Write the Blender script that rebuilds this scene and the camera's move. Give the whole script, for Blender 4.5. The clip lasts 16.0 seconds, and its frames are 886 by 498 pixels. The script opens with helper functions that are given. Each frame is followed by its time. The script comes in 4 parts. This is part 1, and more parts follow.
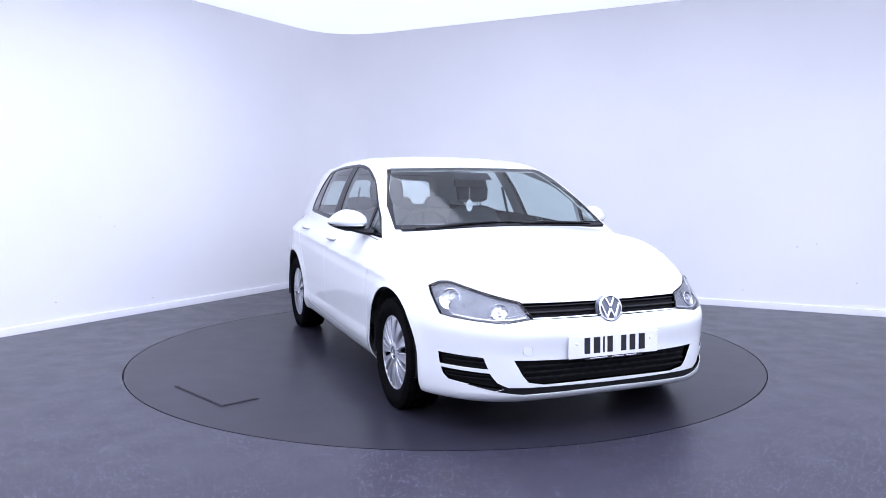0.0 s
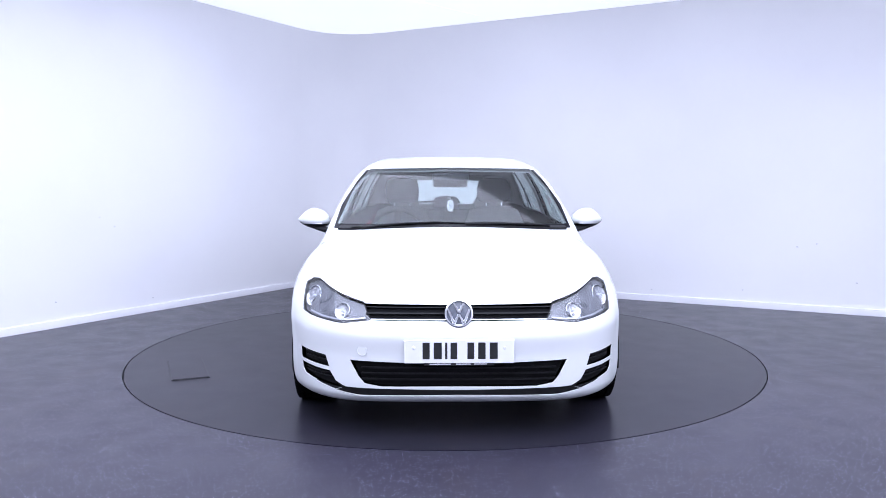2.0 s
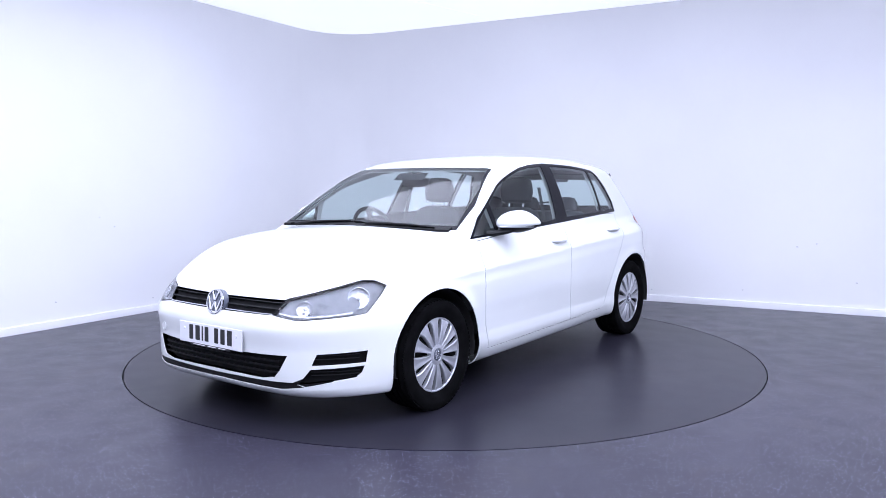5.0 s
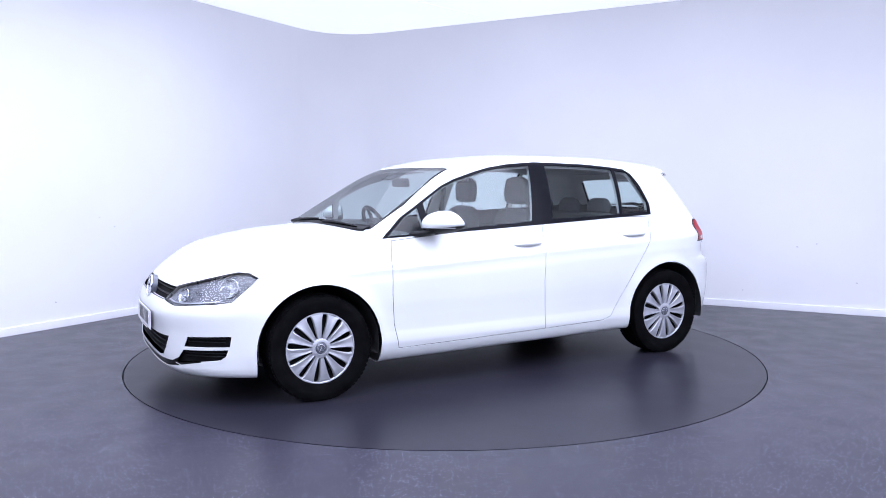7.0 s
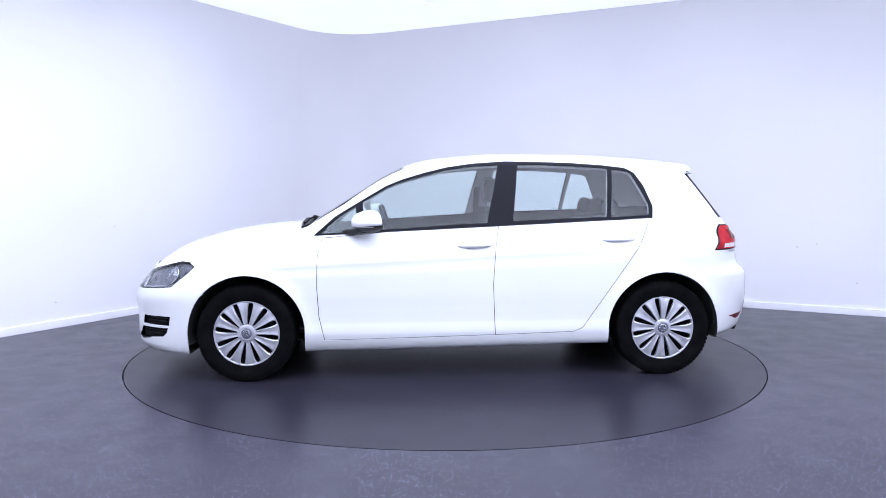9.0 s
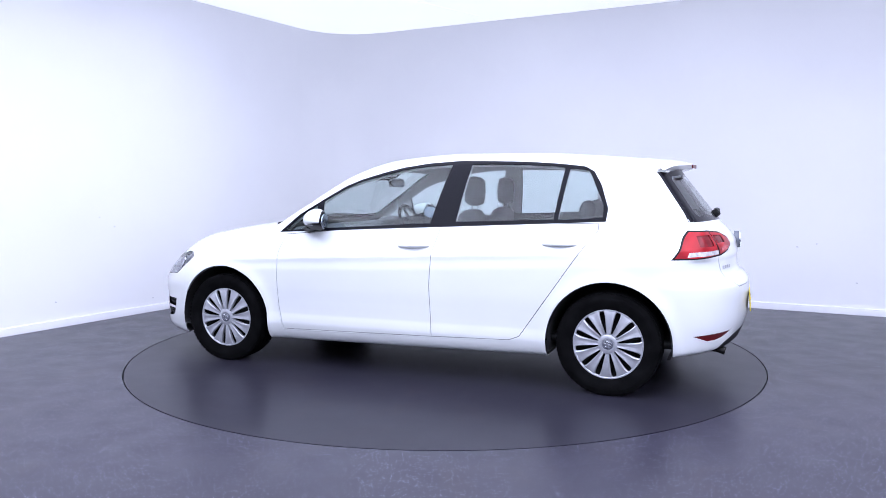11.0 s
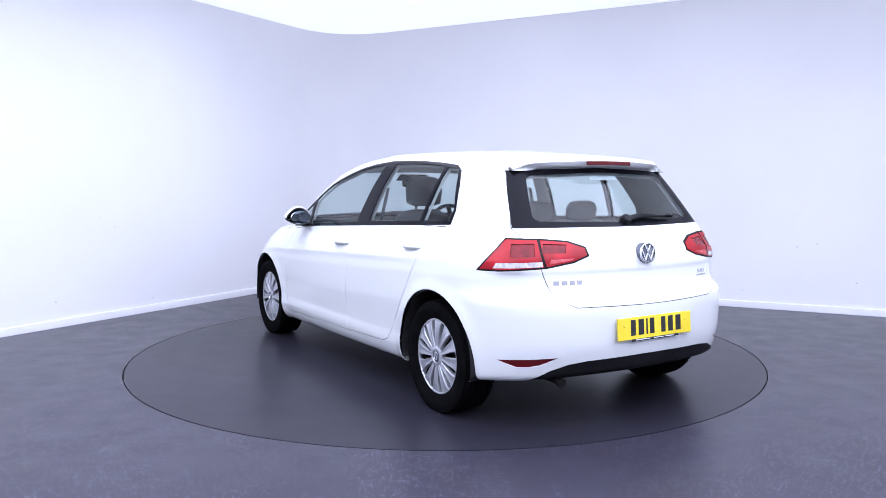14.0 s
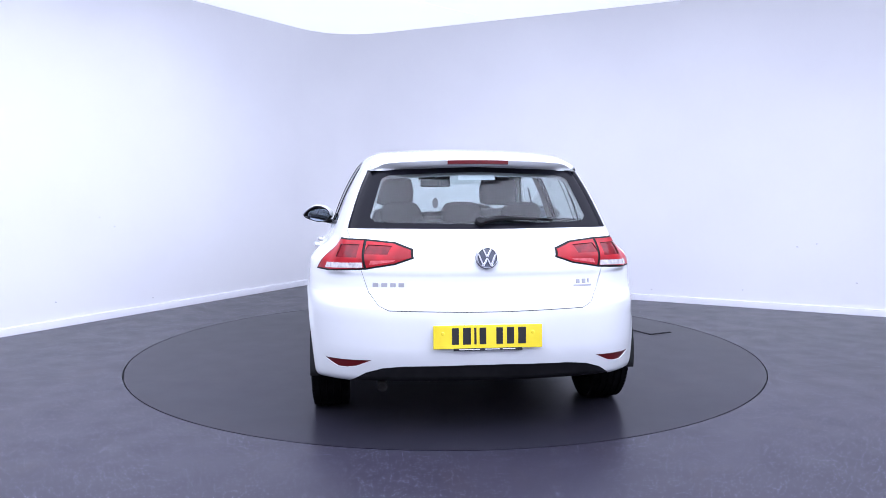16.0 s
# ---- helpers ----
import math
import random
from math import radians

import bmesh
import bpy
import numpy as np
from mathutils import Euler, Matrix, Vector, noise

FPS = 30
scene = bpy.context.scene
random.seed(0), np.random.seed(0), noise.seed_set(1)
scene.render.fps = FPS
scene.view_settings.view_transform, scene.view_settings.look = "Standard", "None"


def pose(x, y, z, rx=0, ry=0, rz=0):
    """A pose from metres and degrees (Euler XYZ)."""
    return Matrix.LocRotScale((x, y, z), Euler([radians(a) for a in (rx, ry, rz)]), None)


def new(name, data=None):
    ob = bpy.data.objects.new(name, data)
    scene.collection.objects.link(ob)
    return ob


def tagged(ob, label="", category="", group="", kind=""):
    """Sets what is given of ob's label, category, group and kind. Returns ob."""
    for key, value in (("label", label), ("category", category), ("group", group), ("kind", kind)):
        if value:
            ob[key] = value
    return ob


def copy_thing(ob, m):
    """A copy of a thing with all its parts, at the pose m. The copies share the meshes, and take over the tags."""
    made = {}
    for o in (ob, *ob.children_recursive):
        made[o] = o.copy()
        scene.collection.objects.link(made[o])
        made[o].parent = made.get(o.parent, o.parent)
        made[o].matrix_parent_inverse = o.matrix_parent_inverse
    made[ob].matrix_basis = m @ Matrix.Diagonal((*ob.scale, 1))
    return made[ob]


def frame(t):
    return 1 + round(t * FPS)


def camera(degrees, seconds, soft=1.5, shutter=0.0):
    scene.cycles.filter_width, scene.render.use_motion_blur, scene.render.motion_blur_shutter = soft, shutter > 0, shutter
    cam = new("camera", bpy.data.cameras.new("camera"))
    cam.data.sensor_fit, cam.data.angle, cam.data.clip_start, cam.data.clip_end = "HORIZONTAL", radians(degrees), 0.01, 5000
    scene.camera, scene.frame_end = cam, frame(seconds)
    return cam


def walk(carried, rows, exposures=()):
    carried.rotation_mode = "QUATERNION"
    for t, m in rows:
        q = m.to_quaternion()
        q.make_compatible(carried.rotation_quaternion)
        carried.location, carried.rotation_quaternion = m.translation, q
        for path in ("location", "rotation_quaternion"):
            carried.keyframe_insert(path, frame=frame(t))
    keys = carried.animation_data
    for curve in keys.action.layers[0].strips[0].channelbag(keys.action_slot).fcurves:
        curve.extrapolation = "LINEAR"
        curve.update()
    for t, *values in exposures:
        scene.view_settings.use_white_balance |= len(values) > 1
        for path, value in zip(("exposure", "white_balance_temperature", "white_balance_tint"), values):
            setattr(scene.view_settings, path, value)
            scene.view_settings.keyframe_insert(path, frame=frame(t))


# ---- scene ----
# ---- camera: stands still ----
cam = camera(59.91, 16.0, soft=.8)
VIEW = pose(0, 0, 1.222, 90 - 4.791, 0, 0) @ pose(0, 0, 0, 0, 0, -0.042)
walk(cam, [(0, VIEW), (16, VIEW)], exposures=[(0, .28, 5760, 17), (16, .28, 5760, 17)])

# ---- plan ----
TABLE = Vector((0.013, 5.682, 0))
TABLE_R = 2.226
CORNER = Vector((-1.345, 9.892, 0))
LEFT = Vector((-.5064, -.8623, 0))
RIGHT = Vector((.8850, -.4656, 0))
LEFT_LENGTH, RIGHT_LENGTH, CEILING = 12.5, 9.0, 3.07

# ---- light: glow added to the ceiling, unseen area light over turntable and room front ----
world = bpy.data.worlds.new("world")
scene.world = world
world.use_nodes = True
world.node_tree.nodes["Background"].inputs[0].default_value = (.8, .85, 1, 1)
world.node_tree.nodes["Background"].inputs[1].default_value = .02
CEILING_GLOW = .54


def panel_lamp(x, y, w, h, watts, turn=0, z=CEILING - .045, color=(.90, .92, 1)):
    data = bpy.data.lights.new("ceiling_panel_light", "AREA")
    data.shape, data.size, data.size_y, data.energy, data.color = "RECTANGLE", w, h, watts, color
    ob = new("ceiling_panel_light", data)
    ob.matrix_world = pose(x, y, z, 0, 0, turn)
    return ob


# one large area light, added overhead out of view
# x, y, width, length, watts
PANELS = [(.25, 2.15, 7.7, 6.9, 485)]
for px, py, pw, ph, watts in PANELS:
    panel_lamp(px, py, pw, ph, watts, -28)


# ---- materials ----
def material(name, color, rough=.5, metal=0.0, **more):
    m = bpy.data.materials.new(name)
    m.use_nodes = True
    b = m.node_tree.nodes["Principled BSDF"]
    b.inputs["Base Color"].default_value = (*color, 1)
    b.inputs["Roughness"].default_value = rough
    b.inputs["Metallic"].default_value = metal
    for key, value in more.items():
        b.inputs[key.replace("_", " ").title().replace("Ior", "IOR")].default_value = value
    return m


def link(m, a, out, b, inp):
    m.node_tree.links.new(a.outputs[out], b.inputs[inp])


def node(m, kind, **values):
    n = m.node_tree.nodes.new(kind)
    for key, value in values.items():
        n.inputs[key.replace("_", " ").title()].default_value = value
    return n


def varied(m, scale, dark, light, detail=6.0, bump=0.0, bump_scale=None, rough=None):
    """Colour between two tones by noise, with fine relief and uneven gloss."""
    b = m.node_tree.nodes["Principled BSDF"]
    co = node(m, "ShaderNodeTexCoord")
    n1 = node(m, "ShaderNodeTexNoise", scale=scale, detail=detail)
    link(m, co, "Object", n1, "Vector")
    r = node(m, "ShaderNodeValToRGB")
    r.color_ramp.elements[0].position, r.color_ramp.elements[1].position = .35, .68
    r.color_ramp.elements[0].color, r.color_ramp.elements[1].color = (*dark, 1), (*light, 1)
    link(m, n1, "Fac", r, "Fac")
    link(m, r, "Color", b, "Base Color")
    if rough:
        mr = node(m, "ShaderNodeMapRange", to_min=rough[0], to_max=rough[1])
        link(m, n1, "Fac", mr, "Value")
        link(m, mr, "Result", b, "Roughness")
    if bump:
        n2 = node(m, "ShaderNodeTexNoise", scale=bump_scale or scale * 8, detail=4.0)
        link(m, co, "Object", n2, "Vector")
        bp = node(m, "ShaderNodeBump", strength=bump, distance=.002)
        link(m, n2, "Fac", bp, "Height")
        link(m, bp, "Normal", b, "Normal")
    return r, b, co


WALL = material("painted_wall", (.8, .8, .82), .6)
varied(WALL, .7, (.79, .79, .81), (.83, .83, .845), bump=.12, bump_scale=90)
CEIL = material("glowing_ceiling", (.85, .85, .86), .7)
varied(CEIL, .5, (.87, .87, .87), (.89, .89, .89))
# even emission put into the ceiling's white to keep it bright
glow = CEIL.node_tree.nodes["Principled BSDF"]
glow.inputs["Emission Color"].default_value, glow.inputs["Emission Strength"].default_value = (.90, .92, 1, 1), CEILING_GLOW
SKIRT = material("skirting_gloss_paint", (.78, .78, .82), .25)
varied(SKIRT, 3, (.76, .76, .80), (.80, .80, .83), bump=.05, bump_scale=30)
FLOOR = material("vinyl_floor", (.03, .03, .035), .3, specular_ior_level=.24)


def speckled(m, base_dark, base_light, flake, amount, rough, worn=.3, scuff=.5):
    """Safety vinyl: soft clouds of wear, fine grain, small bright and dark flakes, scuffed gloss."""
    r, b, co = varied(m, 1.1, base_dark, base_light, detail=8.0)
    vo = node(m, "ShaderNodeTexVoronoi", scale=120.0)
    link(m, co, "Object", vo, "Vector")
    lt = node(m, "ShaderNodeMath")
    lt.operation = "LESS_THAN"
    lt.inputs[1].default_value = amount
    link(m, vo, "Distance", lt, 0)
    pick = node(m, "ShaderNodeMath")
    pick.operation = "GREATER_THAN"
    pick.inputs[1].default_value = .68
    link(m, vo, "Color", pick, 0)
    both = node(m, "ShaderNodeMath")
    both.operation = "MULTIPLY"
    link(m, lt, 0, both, 0)
    link(m, pick, 0, both, 1)
    mix = node(m, "ShaderNodeMix")
    mix.data_type = "RGBA"
    mix.inputs["B"].default_value = (*flake, 1)
    m.node_tree.links.new(both.outputs[0], mix.inputs[0])
    m.node_tree.links.new(r.outputs["Color"], mix.inputs[6])
    mix.inputs[7].default_value = (*flake, 1)
    # streaks of rubber and wear
    st = node(m, "ShaderNodeTexNoise", scale=1.7, detail=10.0, roughness=.75)
    link(m, co, "Object", st, "Vector")
    sr = node(m, "ShaderNodeMapRange", from_min=.25, from_max=.9, to_min=0.0, to_max=worn)
    link(m, st, "Fac", sr, "Value")
    wear = node(m, "ShaderNodeMix")
    wear.data_type = "RGBA"
    wear.inputs[7].default_value = (base_dark[0] * .6, base_dark[1] * .5, base_dark[2] * .45, 1)
    m.node_tree.links.new(sr.outputs[0], wear.inputs[0])
    m.node_tree.links.new(mix.outputs[2], wear.inputs[6])
    # brown scuffs and tyre dust in broken patches
    sc = node(m, "ShaderNodeTexNoise", scale=2.6, detail=9.0, roughness=.7, distortion=1.2)
    link(m, co, "Object", sc, "Vector")
    sm = node(m, "ShaderNodeMapRange", from_min=.52, from_max=.80, to_min=0.0, to_max=scuff)
    link(m, sc, "Fac", sm, "Value")
    dust = node(m, "ShaderNodeMix")
    dust.data_type = "RGBA"
    dust.inputs[7].default_value = (.040, .030, .029, 1)
    m.node_tree.links.new(sm.outputs[0], dust.inputs[0])
    m.node_tree.links.new(wear.outputs[2], dust.inputs[6])
    m.node_tree.links.new(dust.outputs[2], b.inputs["Base Color"])
    rn = node(m, "ShaderNodeTexNoise", scale=5.0, detail=7.0)
    link(m, co, "Object", rn, "Vector")
    rr = node(m, "ShaderNodeMapRange", from_min=.3, from_max=.7, to_min=rough[0], to_max=rough[1])
    link(m, rn, "Fac", rr, "Value")
    link(m, rr, "Result", b, "Roughness")
    bn = node(m, "ShaderNodeTexNoise", scale=240.0, detail=3.0)
    link(m, co, "Object", bn, "Vector")
    bp = node(m, "ShaderNodeBump", strength=.18, distance=.001)
    link(m, bn, "Fac", bp, "Height")
    link(m, bp, "Normal", b, "Normal")


speckled(FLOOR, (.0215, .0200, .0315), (.0305, .0285, .0430), (.42, .42, .58), .27, (.28, .36))
DISC = material("turntable_vinyl", (.03, .03, .035), .3, specular_ior_level=.13)
speckled(DISC, (.0180, .0174, .0258), (.0230, .0223, .0318), (.045, .045, .06), .10, (.29, .32), .30, .25)

PAINT = material("white_car_paint", (.78, .79, .80), .45, specular_ior_level=.2, coat_weight=.9, coat_roughness=.03)
varied(PAINT, 2.0, (.68, .695, .70), (.70, .715, .72), detail=3.0)


def thin_glass(name, tint, gloss=.05):
    m = bpy.data.materials.new(name)
    m.use_nodes = True
    t = m.node_tree
    t.nodes.remove(t.nodes["Principled BSDF"])
    tr, gl, fr, mx = t.nodes.new("ShaderNodeBsdfTransparent"), t.nodes.new("ShaderNodeBsdfGlossy"), t.nodes.new("ShaderNodeLayerWeight"), t.nodes.new("ShaderNodeMixShader")
    pw, mr = t.nodes.new("ShaderNodeMath"), t.nodes.new("ShaderNodeMapRange")
    pw.operation, pw.inputs[1].default_value = "POWER", 4.5
    tr.inputs[0].default_value = (*tint, 1)
    gl.inputs["Roughness"].default_value = .04
    fr.inputs["Blend"].default_value = .5
    mr.inputs["To Min"].default_value, mr.inputs["To Max"].default_value = gloss, 1.0
    t.links.new(fr.outputs["Facing"], pw.inputs[0])
    t.links.new(pw.outputs[0], mr.inputs["Value"])
    t.links.new(mr.outputs[0], mx.inputs[0])
    t.links.new(tr.outputs[0], mx.inputs[1])
    t.links.new(gl.outputs[0], mx.inputs[2])
    t.links.new(mx.outputs[0], t.nodes["Material Output"].inputs[0])
    return m


GLASS = thin_glass("car_glass", (.77, .85, .84), .045)
LENS = thin_glass("lamp_lens", (.95, .96, .98), .03)
RUBBER = material("tyre_rubber", (.01, .01, .011), .8, specular_ior_level=.02)
varied(RUBBER, 14, (.003, .003, .0034), (.006, .006, .0066), bump=.2, bump_scale=160)
BLACK = material("black_plastic", (.012, .012, .014), .5, specular_ior_level=.18)
varied(BLACK, 20, (.005, .005, .006), (.009, .009, .010), bump=.15, bump_scale=300)
LINER = material("matt_black_liner", (.006, .006, .007), .85)
varied(LINER, 9, (.005, .005, .006), (.009, .009, .010))
GRILLE = material("grille_mesh_black", (.004, .004, .005), .8, specular_ior_level=.15)
GAPS = material("panel_gap", (.03, .03, .035), .8)
FRIT = material("black_glass_border", (.006, .006, .009), .16, specular_ior_level=.08)
SILVER = material("silver_paint", (.60, .61, .65), .32, .55, coat_weight=.5, coat_roughness=.08)
varied(SILVER, 30, (.44, .45, .49), (.50, .51, .55), rough=(.28, .38))
LETTER = material("satin_metal_letters", (.40, .40, .43), .3, .6)
CHROME = material("chrome", (.78, .79, .82), .12, 1.0)
LAMP_BOWL = material("lamp_housing", (.5, .5, .55), .35, .1)
varied(LAMP_BOWL, 25, (.09, .093, .105), (.17, .175, .195), rough=(.2, .4))
REFLECTOR = material("faceted_reflector", (.6, .61, .64), .2, 1.0)
varied(REFLECTOR, 60, (.38, .39, .42), (.72, .73, .76), detail=2.0, bump=.6, bump_scale=70, rough=(.12, .35))
LAMP_DARK = material("lamp_dark", (.03, .03, .035), .3)
BADGE_DARK = material("badge_ground", (.11, .12, .15), .2)
RED_LENS = material("red_lamp_lens", (.55, .012, .018), .3, specular_ior_level=.25, coat_weight=.08, coat_roughness=.02)
# vertical optics in the lens
varied(RED_LENS, 9, (.24, .003, .008), (.40, .006, .014), detail=1.0)
RED_DARK = material("dark_red_lens", (.09, .003, .005), .3, specular_ior_level=.25, coat_weight=.1, coat_roughness=.02)
RED_DEEP = material("deep_red_lens", (.15, .003, .008), .2, specular_ior_level=.3)
varied(RED_DEEP, 30, (.10, .002, .006), (.20, .004, .010))
RED_PALE = material("pale_red_lens", (.5, .09, .10), .2, specular_ior_level=.3)
varied(RED_PALE, 40, (.42, .06, .07), (.55, .13, .14))
WHITE_LENS = material("clear_lamp_strip", (.70, .68, .70), .15, coat_weight=1.0)
varied(WHITE_LENS, 40, (.36, .34, .35), (.66, .64, .65))
TRIM_DARK = material("dark_cabin_plastic", (.03, .03, .033), .6)
varied(TRIM_DARK, 15, (.040, .040, .045), (.055, .055, .060), bump=.15, bump_scale=250)
TRIM_PALE = material("headlining_fabric", (.52, .52, .52), .9)
varied(TRIM_PALE, 12, (.48, .48, .49), (.56, .56, .56), bump=.1, bump_scale=300)
FABRIC = material("seat_fabric", (.035, .036, .042), .9)
varied(FABRIC, 60, (.040, .041, .048), (.070, .071, .080), bump=.3, bump_scale=350)
INK = material("black_print", (.012, .012, .014), .4)
WHITE_PLASTIC = material("white_plastic", (.75, .75, .78), .4)
PLATE_WHITE = material("white_plate", (.74, .74, .78), .25)
varied(PLATE_WHITE, 6, (.71, .71, .75), (.77, .77, .80))
PLATE_YELLOW = material("yellow_plate", (.78, .62, .02), .25)
varied(PLATE_YELLOW, 6, (.72, .56, .015), (.82, .66, .03))
MIRROR = material("mirror_silver", (.42, .48, .58), .01, 1.0)
EXHAUST = material("exhaust_steel", (.10, .095, .09), .4, .9)
varied(EXHAUST, 30, (.02, .019, .018), (.05, .047, .045), rough=(.45, .7))


# ---- building blocks ----
def ended(bm, name, mats, parent=None, label="", smooth=True, angle=None):
    me = bpy.data.meshes.new(name)
    if smooth:
        for f in bm.faces:
            f.smooth = True
        if angle:
            for e in bm.edges:
                if len(e.link_faces) == 2 and e.calc_face_angle(0) > radians(angle):
                    e.smooth = False
    bm.to_mesh(me)
    bm.free()
    for m in mats if isinstance(mats, (list, tuple)) else [mats]:
        me.materials.append(m)
    ob = new(name, me)
    if parent:
        ob.parent = parent
    if label:
        tagged(ob, label)
    return ob


def part(name, bm, mat, parent, label="", smooth=True, angle=35):
    return ended(bm, name, mat, parent, label, smooth, angle)


def prism(bm, outline, z0, z1):
    """An upright prism over a closed plan outline."""
    lo = [bm.verts.new((p[0], p[1], z0)) for p in outline]
    hi = [bm.verts.new((p[0], p[1], z1)) for p in outline]
    k = len(lo)
    for i in range(k):
        bm.faces.new((lo[i], lo[(i + 1) % k], hi[(i + 1) % k], hi[i]))
    bm.faces.new(lo[::-1])
    bm.faces.new(hi)
    bmesh.ops.recalc_face_normals(bm, faces=bm.faces)
    return bm


def block(bm, size, m, bevel=.01, segments=3):
    """A box with rounded edges."""
    got = bmesh.ops.create_cube(bm, size=1, matrix=m @ Matrix.Diagonal((*size, 1)))
    es = {e for v in got["verts"] for e in v.link_edges}
    if bevel:
        bmesh.ops.bevel(bm, geom=list(es), offset=bevel, segments=segments, profile=.5, affect="EDGES", clamp_overlap=True)
    return bm


# ---- the room ----
END_L, END_R = CORNER + LEFT * LEFT_LENGTH, CORNER + RIGHT * RIGHT_LENGTH
FAR = END_L + RIGHT * RIGHT_LENGTH
BEND = .75                                     # how far the rounded corner reaches along both walls


def corner_line(offset):
    """Plan line of the rounded corner, set off into the room."""
    a, b = CORNER + LEFT * BEND, CORNER + RIGHT * BEND
    na, nb = RIGHT.copy(), LEFT.copy()
    line = []
    for i in range(17):
        s = i / 16
        p = a * (1 - s) ** 2 + CORNER * 2 * s * (1 - s) + b * s * s
        n = (na * (1 - s) + nb * s).normalized()
        line.append(p + n * offset)
    return line


def band(name, line, depth, z0, z1, mat, label, bevel=0):
    """A wall or trim along a plan line, with thickness away from the room."""
    bm = bmesh.new()
    outer = []
    for i, p in enumerate(line):
        d = (line[min(i + 1, len(line) - 1)] - line[max(i - 1, 0)]).normalized()
        outer.append(p + Vector((-d.y, d.x, 0)) * depth)
    prism(bm, line + outer[::-1], z0, z1)
    if bevel:
        es = [e for e in bm.edges if all(abs(v.co.z - z1) < 1e-4 for v in e.verts)]
        bmesh.ops.bevel(bm, geom=es, offset=bevel, segments=2, profile=.5, affect="EDGES")
    return tagged(ended(bm, name, mat, smooth=True, angle=40), label, kind="structure")


curve_in = corner_line(0)
band("wall_left", [END_L, curve_in[0]], .15, 0, CEILING, WALL, "smooth white painted studio wall with faint scuffs")
band("wall_corner", curve_in, .15, 0, CEILING, WALL, "rounded white painted corner between two studio walls")
band("wall_right", [curve_in[-1], END_R], .15, 0, CEILING, WALL, "smooth white painted studio wall with small marks")
band("wall_back", [END_R, FAR], .15, 0, CEILING, WALL, "plain white studio wall opposite the corner")
band("wall_side", [FAR, END_L], .15, 0, CEILING, WALL, "plain white studio wall closing the room")
skirt_line = [END_L + RIGHT * .018] + corner_line(.018) + [END_R + LEFT * .018]
band("baseboard", skirt_line, .018, 0, .066, SKIRT, "low glossy white skirting board along the wall foot", .006)

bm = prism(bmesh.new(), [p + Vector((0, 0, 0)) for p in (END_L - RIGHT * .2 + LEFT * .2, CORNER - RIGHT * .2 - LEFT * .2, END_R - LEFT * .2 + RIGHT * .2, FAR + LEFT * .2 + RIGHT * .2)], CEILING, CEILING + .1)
tagged(ended(bm, "ceiling", CEIL, smooth=False), "white ceiling with fine seams and a glow put into its surface", kind="structure")

# floor with a round opening for the turntable
GAP = .008
bm = bmesh.new()
ring_n = 192
inner = [bm.verts.new((TABLE.x + (TABLE_R + GAP) * math.cos(2 * math.pi * i / ring_n), TABLE.y + (TABLE_R + GAP) * math.sin(2 * math.pi * i / ring_n), 0)) for i in range(ring_n)]
low = [bm.verts.new((v.co.x, v.co.y, -.05)) for v in inner]
outer = [bm.verts.new((TABLE.x + 14 * math.cos(2 * math.pi * i / ring_n), TABLE.y + 14 * math.sin(2 * math.pi * i / ring_n), 0)) for i in range(ring_n)]
for i in range(ring_n):
    j = (i + 1) % ring_n
    bm.faces.new((inner[i], outer[i], outer[j], inner[j]))
    bm.faces.new((low[i], inner[i], inner[j], low[j]))
bm.faces.new(low)
tagged(ended(bm, "floor", FLOOR, smooth=False), "dark blue-grey speckled vinyl floor with a soft sheen", kind="structure")

bm = bmesh.new()
prism(bm, [(TABLE_R * math.cos(2 * math.pi * i / ring_n), TABLE_R * math.sin(2 * math.pi * i / ring_n)) for i in range(ring_n)], -.04, 0)
turntable = new("turntable")
tagged(turntable, "large round flush turntable covered in dark grey vinyl", "turntable")
part("disc", bm, DISC, turntable, angle=30)
# small access cover let into the disc: a plate in a dark joint painted with its lip's shade
COVER = pose(.6245, -1.722, 0, 0, 0, 21.3)
for name, size, mat, z in (("cover_joint", (.590, .232, .008), INK, .001), ("access_cover", (.578, .220, .010), DISC, .0025)):
    bm = bmesh.new()
    block(bm, size, COVER @ pose(0, 0, z), .001, 1)
    part(name, bm, mat, turntable, "dark joint round the access cover, its lip's shade in the black" if name == "cover_joint" else "flat rectangular access cover in the turntable")
# fine seams of the ceiling, running from the wall into the room
for sx, sy in ((-.09, 8.11), (1.74, 8.09)):
    bm = bmesh.new()
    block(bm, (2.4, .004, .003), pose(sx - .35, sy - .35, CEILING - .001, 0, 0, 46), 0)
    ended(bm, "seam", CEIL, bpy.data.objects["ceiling"])

